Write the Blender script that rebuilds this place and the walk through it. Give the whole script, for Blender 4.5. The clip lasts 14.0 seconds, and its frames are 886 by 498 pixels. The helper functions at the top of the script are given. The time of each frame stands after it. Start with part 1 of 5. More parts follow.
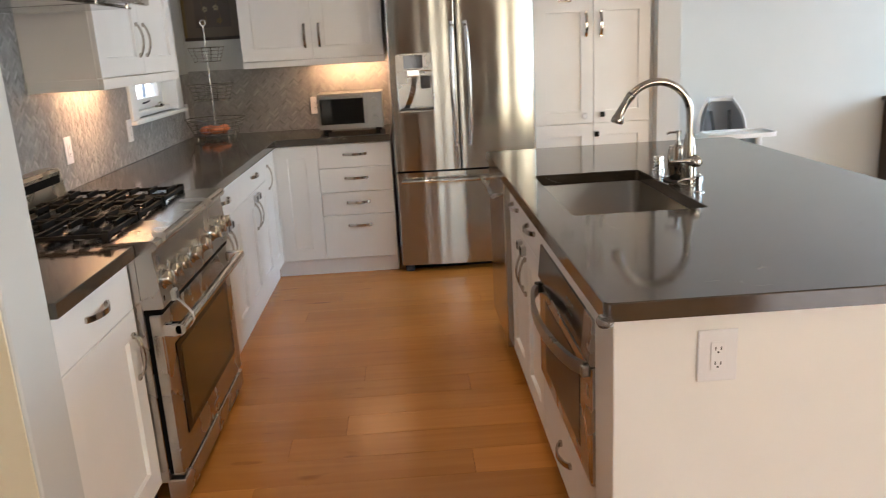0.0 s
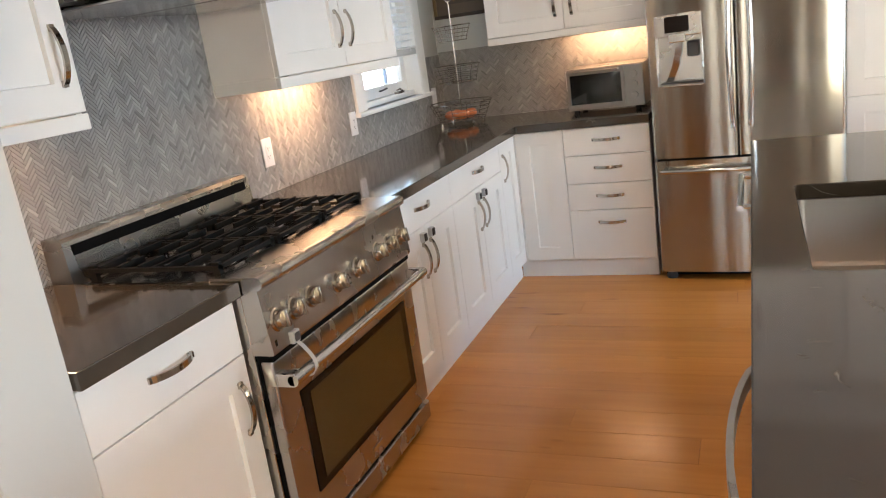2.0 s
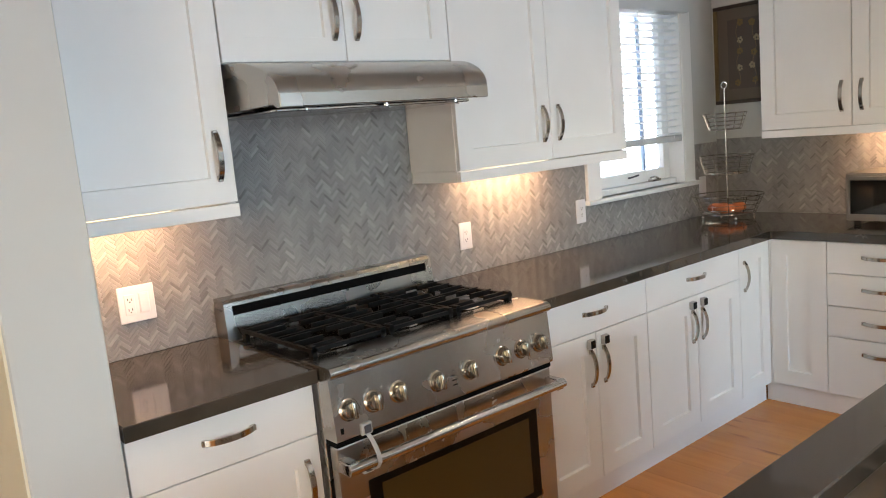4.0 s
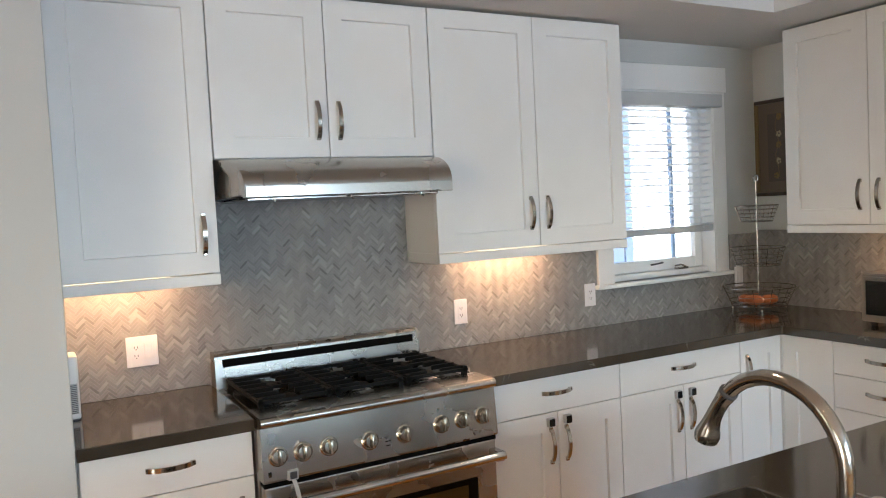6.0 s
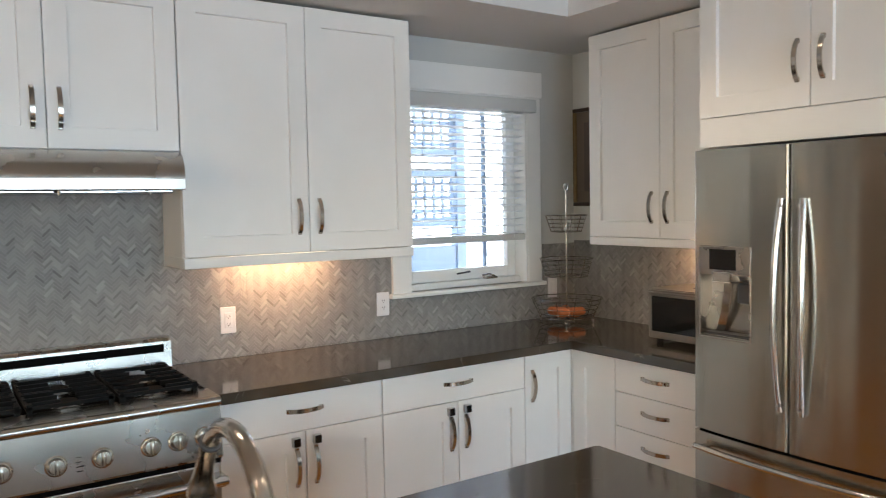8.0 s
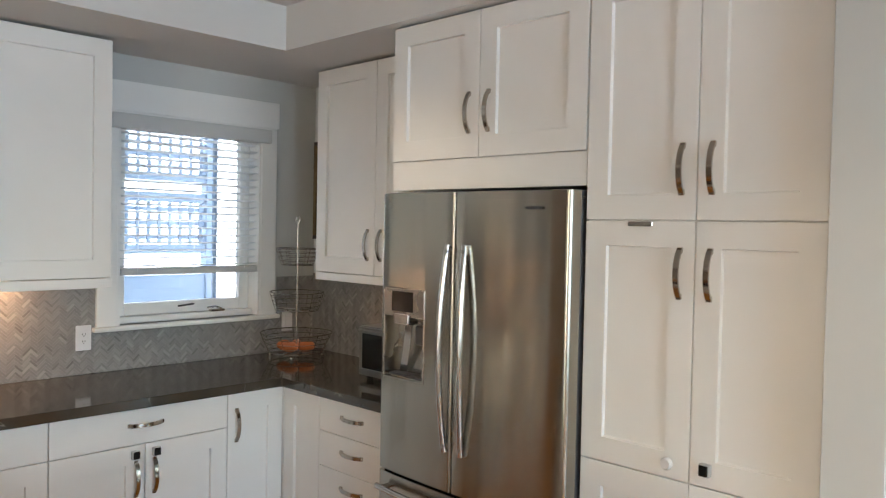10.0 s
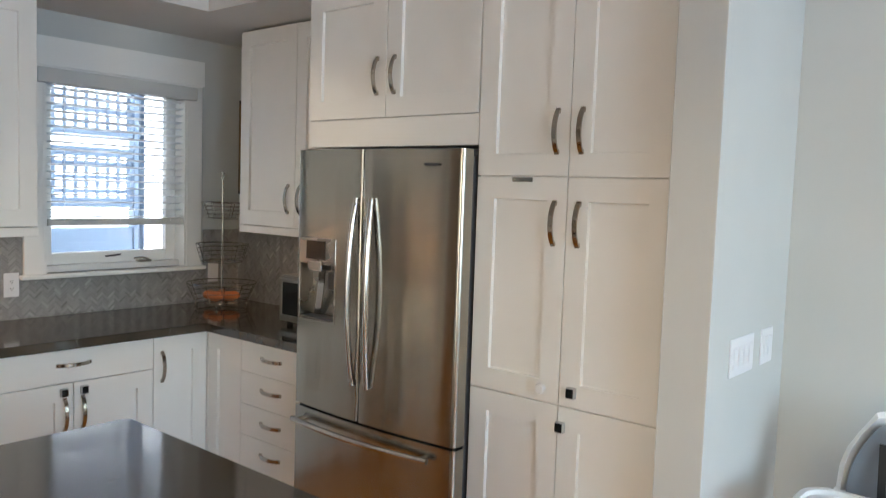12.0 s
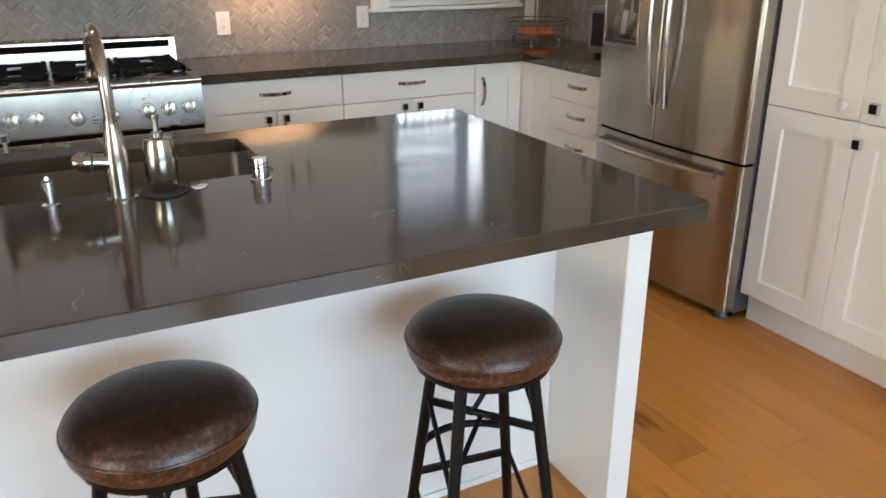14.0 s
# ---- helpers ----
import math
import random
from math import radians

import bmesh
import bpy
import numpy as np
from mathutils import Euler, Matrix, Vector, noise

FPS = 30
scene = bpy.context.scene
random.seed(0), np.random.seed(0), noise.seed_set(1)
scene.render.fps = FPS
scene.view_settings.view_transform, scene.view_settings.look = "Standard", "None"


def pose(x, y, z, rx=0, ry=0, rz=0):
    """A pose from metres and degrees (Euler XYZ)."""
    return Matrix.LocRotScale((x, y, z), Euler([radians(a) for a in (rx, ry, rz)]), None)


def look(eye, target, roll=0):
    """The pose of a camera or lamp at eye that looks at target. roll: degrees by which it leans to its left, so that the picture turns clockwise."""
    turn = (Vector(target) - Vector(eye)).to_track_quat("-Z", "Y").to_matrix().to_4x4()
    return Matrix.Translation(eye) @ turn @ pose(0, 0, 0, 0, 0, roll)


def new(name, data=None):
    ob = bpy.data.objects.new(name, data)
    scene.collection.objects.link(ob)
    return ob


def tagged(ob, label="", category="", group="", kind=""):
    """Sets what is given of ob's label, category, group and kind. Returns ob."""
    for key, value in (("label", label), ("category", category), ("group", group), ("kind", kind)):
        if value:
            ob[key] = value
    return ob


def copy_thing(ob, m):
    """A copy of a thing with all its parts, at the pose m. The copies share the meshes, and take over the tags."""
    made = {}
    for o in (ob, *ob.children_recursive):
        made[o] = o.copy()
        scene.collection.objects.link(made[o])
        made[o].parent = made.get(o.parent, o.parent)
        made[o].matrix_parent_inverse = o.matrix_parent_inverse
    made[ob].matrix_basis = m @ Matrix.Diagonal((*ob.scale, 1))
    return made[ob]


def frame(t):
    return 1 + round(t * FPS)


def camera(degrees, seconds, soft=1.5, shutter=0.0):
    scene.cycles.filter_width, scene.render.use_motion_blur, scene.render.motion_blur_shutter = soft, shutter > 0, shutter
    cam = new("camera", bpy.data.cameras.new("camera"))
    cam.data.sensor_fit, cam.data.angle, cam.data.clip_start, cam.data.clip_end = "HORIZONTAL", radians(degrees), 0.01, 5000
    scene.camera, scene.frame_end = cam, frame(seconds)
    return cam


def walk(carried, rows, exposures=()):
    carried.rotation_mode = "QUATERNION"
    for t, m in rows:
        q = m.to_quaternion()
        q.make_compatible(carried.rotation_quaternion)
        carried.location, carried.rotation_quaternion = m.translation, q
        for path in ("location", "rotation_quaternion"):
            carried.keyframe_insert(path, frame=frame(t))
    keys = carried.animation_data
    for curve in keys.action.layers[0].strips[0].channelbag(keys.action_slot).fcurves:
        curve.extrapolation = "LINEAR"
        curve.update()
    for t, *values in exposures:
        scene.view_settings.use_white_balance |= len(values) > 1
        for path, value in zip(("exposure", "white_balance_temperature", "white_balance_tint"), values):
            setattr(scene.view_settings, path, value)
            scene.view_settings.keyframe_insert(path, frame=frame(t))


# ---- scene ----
cam = camera(59.6, 14.0, soft=1.0, shutter=0.25)
PATH = [
    (0, (0.21, 0.266, 1.457), (0.277, 2.198, 0.944), -3.2),
    (0.5, (0.313, 0.397, 1.442), (0.144, 2.306, 0.872), -3.8),
    (1, (0.405, 0.601, 1.447), (0.089, 2.49, 0.869), -5.6),
    (1.5, (0.514, 0.81, 1.446), (-0.044, 2.646, 0.885), -7.1),
    (2, (0.607, 1.01, 1.451), (-0.148, 2.787, 0.929), -8.1),
    (2.5, (0.699, 1.215, 1.468), (-0.223, 2.929, 1.01), -8.8),
    (3, (0.9, 1.299, 1.506), (-0.3, 2.845, 1.095), -7.5),
    (3.5, (1.067, 1.377, 1.514), (-0.33, 2.763, 1.155), -6.1),
    (4, (1.24, 1.513, 1.549), (-0.277, 2.783, 1.252), -5.1),
    (4.2, (1.319, 1.54, 1.539), (-0.226, 2.78, 1.266), -4.7),
    (5.1, (1.715, 1.640, 1.560), (0.02, 2.76, 1.38), -4.0),
    (5.7, (1.895, 1.800, 1.582), (0.15, 2.84, 1.45), -3.3),
    (6.3, (1.942, 2.064, 1.594), (0.17, 2.986, 1.5), -2.7),
    (6.5, (1.954, 2.133, 1.584), (0.195, 3.079, 1.494), -2.6),
    (7, (1.965, 2.33, 1.586), (0.27, 3.387, 1.495), -1.5),
    (7.5, (1.996, 2.486, 1.594), (0.34, 3.603, 1.5), -2.0),
    (8, (2.107, 2.659, 1.585), (0.45, 3.774, 1.472), -1.1),
    (8.5, (2.239, 2.834, 1.584), (0.62, 3.999, 1.439), 0.3),
    (9, (2.328, 2.995, 1.583), (0.818, 4.297, 1.426), 0.8),
    (9.2, (2.341, 3.087, 1.604), (0.86, 4.422, 1.446), 0.9),
    (11.3, (2.695, 3.163, 1.662), (1.415, 4.696, 1.764), 1.7),
    (11.5, (2.711, 3.136, 1.646), (1.438, 4.677, 1.699), 1.9),
    (12, (2.754, 3.027, 1.619), (1.478, 4.56, 1.472), 1.9),
    (12.5, (2.83, 2.98, 1.59), (1.464, 4.41, 1.287), 1.0),
    (13, (2.911, 2.949, 1.546), (1.412, 4.196, 1.102), -0.1),
    (13.5, (3.017, 2.913, 1.489), (1.416, 3.959, 0.902), 0.2),
    (14, (3.066, 2.882, 1.447), (1.402, 3.726, 0.727), -0.2),
]
EXPOSURES = [(0.0, 3.14, 6550, 12), (2.0, 3.45, 6550, 12), (3.5, 3.34, 6500, 11), (4.2, 3.20, 6450, 10), (6.3, 3.02, 6450, 10),
             (9.2, 2.94, 6600, 9), (11.3, 2.78, 6450, 9), (12.5, 2.76, 6450, 9), (14.0, 2.95, 6750, 10)]
walk(cam, [(t, look(eye, target, roll)) for t, eye, target, roll in PATH], EXPOSURES)

# ---- world and large lights ----
world = bpy.data.worlds.new("sky")
scene.world = world
world.use_nodes = True
wn = world.node_tree
sky = wn.nodes.new("ShaderNodeTexSky")
sky.sky_type = "NISHITA"
sky.sun_disc = False
sky.sun_elevation, sky.sun_rotation = radians(52), radians(140)
sky.air_density, sky.dust_density = 1.2, 2.0
wn.links.new(sky.outputs[0], wn.nodes["Background"].inputs[0])
wn.nodes["Background"].inputs[1].default_value = 0.15


def lamp(name, kind, energy, colour, m, **settings):
    data = bpy.data.lights.new(name, kind)
    data.energy, data.color = energy, colour
    if "size" in settings:
        data.size = settings["size"]
    if "size_y" in settings:
        data.shape, data.size_y = "RECTANGLE", settings["size_y"]
    if "angle" in settings:
        data.angle = settings["angle"]
    if "cone" in settings:
        data.spot_size, data.spot_blend = settings["cone"], 0.7
    if "radius" in settings:
        data.shadow_soft_size = settings["radius"]
    ob = new(name, data)
    ob.matrix_world = m
    return ob


lamp("sun", "SUN", 5.0, (1.0, 0.95, 0.88), look((10, -11, 19), (0, 0, 0)), angle=radians(0.5))
# east: daylight in unseen window openings; south: warm fill lamps added in unseen openings
for y in (2.95, 4.55):
    lamp("sky_light_east", "AREA", 7.3, (0.42, 0.705, 1.0), look((6.15, y, 1.6), (0, y - 0.1, 1.2)), size=1.25, size_y=1.5)
for x, power, width in ((0.2, 0.4, 0.34), (4.5, 8.8, 2.3)):
    lamp("south_fill_light", "AREA", power, (1.0, 0.89, 0.68), look((x, -3.15, 1.35), (x - 0.1 * x, 4, 1.1)), size=width, size_y=2.1)
WARM = (1.0, 0.56, 0.29)
for i, (x, y) in enumerate([(0.172, 4.598), (0.35, 2.6), (2.1, 4.2), (2.1, 1.6), (3.9, 3.6), (0.35, 0.5), (2.1, -0.5)]):
    lamp("downlight_lamp", "SPOT", 3.1, (1.0, 0.80, 0.58), look((x, y, 2.64), (x, y, 0)), cone=radians(120), radius=0.05)
for x, y in [(-1.16, 2.24), (-1.16, 4.02)]:
    lamp("under_cabinet_lamp", "AREA", 0.62, WARM, pose(x - 0.03, y, 1.377, 0, 18, 0), size=0.05, size_y=0.42)
lamp("under_cabinet_lamp", "AREA", 0.62, WARM, pose(-0.16, 5.79, 1.388, 18, 0, 0), size=0.42, size_y=0.05)

# ---- materials ----


def material(name, colour, rough=0.5, metal=0.0, coat=0.0, spec=0.5):
    m = bpy.data.materials.new(name)
    m.use_nodes = True
    b = m.node_tree.nodes["Principled BSDF"]
    b.inputs["Base Color"].default_value = (*colour, 1)
    b.inputs["Roughness"].default_value = rough
    b.inputs["Metallic"].default_value = metal
    b.inputs["Coat Weight"].default_value = coat
    b.inputs["Specular IOR Level"].default_value = spec
    return m


def node(m, kind, **inputs):
    n = m.node_tree.nodes.new(kind)
    for key, value in inputs.items():
        n.inputs[key.replace("_", " ")].default_value = value
    return n


def link(m, a, b):
    m.node_tree.links.new(a, b)


def mapped(m, scale):
    """Object-free coordinates in metres, stretched by scale."""
    geo = node(m, "ShaderNodeNewGeometry")
    mp = node(m, "ShaderNodeMapping")
    mp.inputs["Scale"].default_value = scale
    link(m, geo.outputs["Position"], mp.inputs["Vector"])
    return mp.outputs[0]


def ramp(m, source, stops):
    r = node(m, "ShaderNodeValToRGB")
    el = r.color_ramp.elements
    while len(el) < len(stops):
        el.new(0.5)
    for e, (p, c) in zip(el, stops):
        e.position, e.color = p, (*c, 1)
    link(m, source, r.inputs[0])
    return r.outputs[0]


def shader(m):
    return m.node_tree.nodes["Principled BSDF"]


def grain(m, scale, strength, distance=0.002, detail=4.0, freq=1.0):
    """Fine relief from a noise."""
    n = node(m, "ShaderNodeTexNoise", Scale=freq, Detail=detail)
    link(m, mapped(m, scale), n.inputs["Vector"])
    b = node(m, "ShaderNodeBump", Strength=strength, Distance=distance)
    link(m, n.outputs[0], b.inputs["Height"])
    link(m, b.outputs[0], shader(m).inputs["Normal"])
    return n.outputs[0]


def vary_rough(m, scale, lo, hi):
    n = node(m, "ShaderNodeTexNoise", Scale=1.0, Detail=5.0)
    link(m, mapped(m, scale), n.inputs["Vector"])
    r = node(m, "ShaderNodeMapRange", From_Min=0.3, From_Max=0.7, To_Min=lo, To_Max=hi)
    link(m, n.outputs[0], r.inputs["Value"])
    link(m, r.outputs[0], shader(m).inputs["Roughness"])


def tint(m, scale, a, b, detail=3.0, lo=0.35, hi=0.65):
    n = node(m, "ShaderNodeTexNoise", Scale=1.0, Detail=detail)
    link(m, mapped(m, scale), n.inputs["Vector"])
    link(m, ramp(m, n.outputs[0], [(lo, a), (hi, b)]), shader(m).inputs["Base Color"])


PAINT = material("cabinet_paint", (0.80, 0.79, 0.76), 0.38)
tint(PAINT, (3, 3, 3), (0.79, 0.78, 0.75), (0.82, 0.81, 0.785))
grain(PAINT, (90, 90, 90), 0.06, 0.001)
WALL = material("wall_paint", (0.58, 0.58, 0.56), 0.85)
tint(WALL, (1.2, 1.2, 1.2), (0.55, 0.56, 0.54), (0.59, 0.595, 0.575))
grain(WALL, (260, 260, 260), 0.12, 0.001)
CREAM = material("cream_wall_paint", (0.78, 0.72, 0.55), 0.85)
grain(CREAM, (260, 260, 260), 0.12, 0.001)
# for walls out of view, dark to deepen and warm the fridge's reflections
TAUPE = material("unseen_wall_taupe", (0.22, 0.17, 0.125), 0.85)
grain(TAUPE, (260, 260, 260), 0.12, 0.001)
CEIL = material("ceiling_paint", (0.66, 0.65, 0.63), 0.9)
grain(CEIL, (180, 180, 180), 0.15, 0.001)
TRIM = material("trim_paint", (0.82, 0.82, 0.80), 0.35)
grain(TRIM, (60, 60, 60), 0.05, 0.001)
QUARTZ = material("dark_quartz", (0.058, 0.050, 0.042), 0.16, spec=0.85)
n1 = node(QUARTZ, "ShaderNodeTexNoise", Scale=1.0, Detail=6.0, Distortion=0.4)
link(QUARTZ, mapped(QUARTZ, (9, 9, 9)), n1.inputs["Vector"])
base = ramp(QUARTZ, n1.outputs[0], [(0.3, (0.040, 0.032, 0.024)), (0.7, (0.056, 0.045, 0.034))])
vein = node(QUARTZ, "ShaderNodeTexNoise", Scale=1.0, Detail=3.0, Distortion=1.2)
link(QUARTZ, mapped(QUARTZ, (4.3, 5.1, 4.0)), vein.inputs["Vector"])
line = ramp(QUARTZ, vein.outputs[0], [(0.494, (0, 0, 0)), (0.5, (1, 1, 1)), (0.506, (0, 0, 0))])
patch = node(QUARTZ, "ShaderNodeTexNoise", Scale=1.0, Detail=2.0)
link(QUARTZ, mapped(QUARTZ, (11, 11, 11)), patch.inputs["Vector"])
keep = ramp(QUARTZ, patch.outputs[0], [(0.575, (0, 0, 0)), (0.68, (0.5, 0.5, 0.5))])
mul = node(QUARTZ, "ShaderNodeMix")
mul.data_type, mul.blend_type = "RGBA", "MULTIPLY"
mul.inputs[0].default_value = 1.0
link(QUARTZ, line, mul.inputs[6]), link(QUARTZ, keep, mul.inputs[7])
mx = node(QUARTZ, "ShaderNodeMix")
mx.data_type = "RGBA"
link(QUARTZ, mul.outputs[2], mx.inputs[0]), link(QUARTZ, base, mx.inputs[6])
mx.inputs[7].default_value = (0.42, 0.40, 0.36, 1)
link(QUARTZ, mx.outputs[2], shader(QUARTZ).inputs["Base Color"])
vary_rough(QUARTZ, (14, 14, 14), 0.07, 0.105)


def brushed(name, colour, rough, scale, relief=0.05):
    m = material(name, colour, rough, 1.0)
    grain(m, scale, relief, 0.001, 2.0)
    vary_rough(m, (5, 5, 5), rough - 0.04, rough + 0.05)
    return m


STEEL_H = brushed("steel_brushed_sideways", (0.41, 0.385, 0.335), 0.20, (6, 6, 900))
shader(STEEL_H).inputs["Anisotropic"].default_value = 0.72
shader(STEEL_H).inputs["Anisotropic Rotation"].default_value = 0.25
wave = node(STEEL_H, "ShaderNodeTexNoise", Scale=1.0, Detail=0.0)
link(STEEL_H, mapped(STEEL_H, (10, 10, 0.15)), wave.inputs["Vector"])
wb = node(STEEL_H, "ShaderNodeBump", Strength=0.3, Distance=0.012)
link(STEEL_H, wave.outputs[0], wb.inputs["Height"])
link(STEEL_H, wb.outputs[0], shader(STEEL_H).inputs["Normal"])
tan = node(STEEL_H, "ShaderNodeTangent")
tan.direction_type, tan.axis = "RADIAL", "Z"
link(STEEL_H, tan.outputs[0], shader(STEEL_H).inputs["Tangent"])
STEEL_R = brushed("range_steel", (0.43, 0.405, 0.37), 0.26, (260, 3, 260), 0.02)
STEEL = brushed("polished_steel", (0.54, 0.525, 0.50), 0.16, (60, 60, 60))
NICKEL = brushed("satin_nickel", (0.46, 0.425, 0.375), 0.15, (120, 120, 400))
CHROME = material("chrome", (0.75, 0.75, 0.75), 0.06, 1.0)
WIRE = material("chrome_wire", (0.42, 0.40, 0.37), 0.2, 1.0)
TOAST = brushed("satin_steel", (0.33, 0.32, 0.30), 0.30, (200, 4, 200), 0.02)
SINK = brushed("sink_steel", (0.46, 0.43, 0.39), 0.32, (8, 500, 500))
IRON = material("cast_iron", (0.005, 0.005, 0.005), 0.7, spec=0.2)
grain(IRON, (500, 500, 500), 0.25, 0.001)
BLACK = material("black_enamel", (0.006, 0.006, 0.006), 0.15, spec=0.3)
DARK = material("dark_gap", (0.003, 0.003, 0.003), 0.9, spec=0.1)
BLACKGLASS = material("black_glass_border", (0.003, 0.003, 0.003), 0.25, spec=0.2)
GREY = material("grey_plastic", (0.06, 0.06, 0.065), 0.45)
LOCK = material("lock_plastic", (0.42, 0.42, 0.41), 0.4)
WHITE = material("white_plastic", (0.72, 0.72, 0.72), 0.3)
SLATM = material("blind_slat", (0.82, 0.84, 0.85), 0.4)
VALANCE = material("blind_valance", (0.56, 0.57, 0.56), 0.5)
RUBBER = material("black_rubber", (0.015, 0.015, 0.015), 0.7)
OVENGLASS = material("oven_glass", (0.055, 0.034, 0.010), 0.07, spec=0.6)
DISPLAY = material("dark_display", (0.012, 0.008, 0.006), 0.08)
CLEAR = material("clear_bumper", (0.75, 0.72, 0.72), 0.08)
shader(CLEAR).inputs["Transmission Weight"].default_value = 0.9
GLASS = material("window_glass", (1, 1, 1), 0.0)
shader(GLASS).inputs["Transmission Weight"].default_value = 1.0
shader(GLASS).inputs["IOR"].default_value = 1.45
SMOKE = material("toaster_glass", (0.05, 0.05, 0.05), 0.03)
shader(SMOKE).inputs["Transmission Weight"].default_value = 0.8
LAMP = bpy.data.materials.new("lamp_lens")
LAMP.use_nodes = True
shader(LAMP).inputs["Emission Color"].default_value = (1.0, 0.75, 0.45, 1)
shader(LAMP).inputs["Emission Strength"].default_value = 0.5

OAK = material("honey_oak", (0.40, 0.20, 0.07), 0.30)
info = node(OAK, "ShaderNodeObjectInfo")
shift = node(OAK, "ShaderNodeVectorMath")
shift.operation = "SCALE"
shift.inputs[0].default_value = (13.0, 7.0, 3.0)
link(OAK, info.outputs["Random"], shift.inputs["Scale"])
geo = node(OAK, "ShaderNodeNewGeometry")
add = node(OAK, "ShaderNodeVectorMath")
link(OAK, geo.outputs["Position"], add.inputs[0]), link(OAK, shift.outputs[0], add.inputs[1])
mp = node(OAK, "ShaderNodeMapping")
mp.inputs["Scale"].default_value = (1.3, 20, 20)
link(OAK, add.outputs[0], mp.inputs["Vector"])
fib = node(OAK, "ShaderNodeTexNoise", Scale=1.0, Detail=6.0, Distortion=0.6)
link(OAK, mp.outputs[0], fib.inputs["Vector"])
wood = ramp(OAK, fib.outputs[0], [(0.25, (0.46, 0.182, 0.036)), (0.5, (0.51, 0.207, 0.042)), (0.75, (0.555, 0.232, 0.050))])
mp2 = node(OAK, "ShaderNodeMapping")
mp2.inputs["Scale"].default_value = (3, 9, 9)
link(OAK, add.outputs[0], mp2.inputs["Vector"])
knot = node(OAK, "ShaderNodeTexNoise", Scale=1.0, Detail=2.0)
link(OAK, mp2.outputs[0], knot.inputs["Vector"])
dark = ramp(OAK, knot.outputs[0], [(0.23, (0.45, 0.42, 0.40)), (0.32, (1, 1, 1))])
tone = node(OAK, "ShaderNodeMapRange", To_Min=0.85, To_Max=1.12)
link(OAK, info.outputs["Random"], tone.inputs["Value"])
m1 = node(OAK, "ShaderNodeMix")
m1.data_type, m1.blend_type = "RGBA", "MULTIPLY"
m1.inputs[0].default_value = 1.0
link(OAK, wood, m1.inputs[6]), link(OAK, dark, m1.inputs[7])
hs = node(OAK, "ShaderNodeHueSaturation")
link(OAK, m1.outputs[2], hs.inputs["Color"]), link(OAK, tone.outputs[0], hs.inputs["Value"])
link(OAK, hs.outputs[0], shader(OAK).inputs["Base Color"])
bp = node(OAK, "ShaderNodeBump", Strength=0.12, Distance=0.002)
link(OAK, fib.outputs[0], bp.inputs["Height"]), link(OAK, bp.outputs[0], shader(OAK).inputs["Normal"])
rr = node(OAK, "ShaderNodeMapRange", To_Min=0.17, To_Max=0.26)
link(OAK, knot.outputs[0], rr.inputs["Value"]), link(OAK, rr.outputs[0], shader(OAK).inputs["Roughness"])

MARBLE = material("marble_mosaic", (0.45, 0.44, 0.42), 0.48, spec=0.3)
isl = node(MARBLE, "ShaderNodeNewGeometry")
obr = node(MARBLE, "ShaderNodeObjectInfo")
sm = node(MARBLE, "ShaderNodeMath")
sm.operation = "ADD"
fr = node(MARBLE, "ShaderNodeMath")
fr.operation = "FRACT"
link(MARBLE, isl.outputs["Random Per Island"], sm.inputs[0]), link(MARBLE, obr.outputs["Random"], sm.inputs[1])
link(MARBLE, sm.outputs[0], fr.inputs[0])
each = ramp(MARBLE, fr.outputs[0], [(0.0, (0.22, 0.215, 0.205)), (0.10, (0.285, 0.28, 0.27)), (0.6, (0.325, 0.318, 0.306)), (0.9, (0.36, 0.352, 0.34)), (1.0, (0.44, 0.43, 0.415))])
cl = node(MARBLE, "ShaderNodeTexNoise", Scale=1.0, Detail=5.0)
link(MARBLE, mapped(MARBLE, (7, 7, 7)), cl.inputs["Vector"])
cloud = ramp(MARBLE, cl.outputs[0], [(0.3, (0.80, 0.80, 0.81)), (0.7, (1, 1, 1))])
mm = node(MARBLE, "ShaderNodeMix")
mm.data_type, mm.blend_type = "RGBA", "MULTIPLY"
mm.inputs[0].default_value = 1.0
link(MARBLE, each, mm.inputs[6]), link(MARBLE, cloud, mm.inputs[7])
link(MARBLE, mm.outputs[2], shader(MARBLE).inputs["Base Color"])
GROUT = material("grey_grout", (0.36, 0.352, 0.34), 0.9)

LEATHER = material("brown_leather", (0.06, 0.025, 0.012), 0.36)
ln = node(LEATHER, "ShaderNodeTexNoise", Scale=1.0, Detail=8.0, Distortion=1.0)
link(LEATHER, mapped(LEATHER, (60, 85, 70)), ln.inputs["Vector"])
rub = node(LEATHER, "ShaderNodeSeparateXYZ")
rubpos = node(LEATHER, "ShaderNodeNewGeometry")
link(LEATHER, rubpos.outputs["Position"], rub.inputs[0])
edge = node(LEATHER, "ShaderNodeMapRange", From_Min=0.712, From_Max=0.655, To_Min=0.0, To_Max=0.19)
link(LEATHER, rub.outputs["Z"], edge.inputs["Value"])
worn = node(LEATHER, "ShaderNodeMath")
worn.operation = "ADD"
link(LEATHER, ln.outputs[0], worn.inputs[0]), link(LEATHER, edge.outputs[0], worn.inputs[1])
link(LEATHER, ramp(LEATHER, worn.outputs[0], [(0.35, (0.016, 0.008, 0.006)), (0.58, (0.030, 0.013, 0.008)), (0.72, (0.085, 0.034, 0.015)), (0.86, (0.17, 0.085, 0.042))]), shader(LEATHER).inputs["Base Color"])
vo = node(LEATHER, "ShaderNodeTexVoronoi", Scale=1.0)
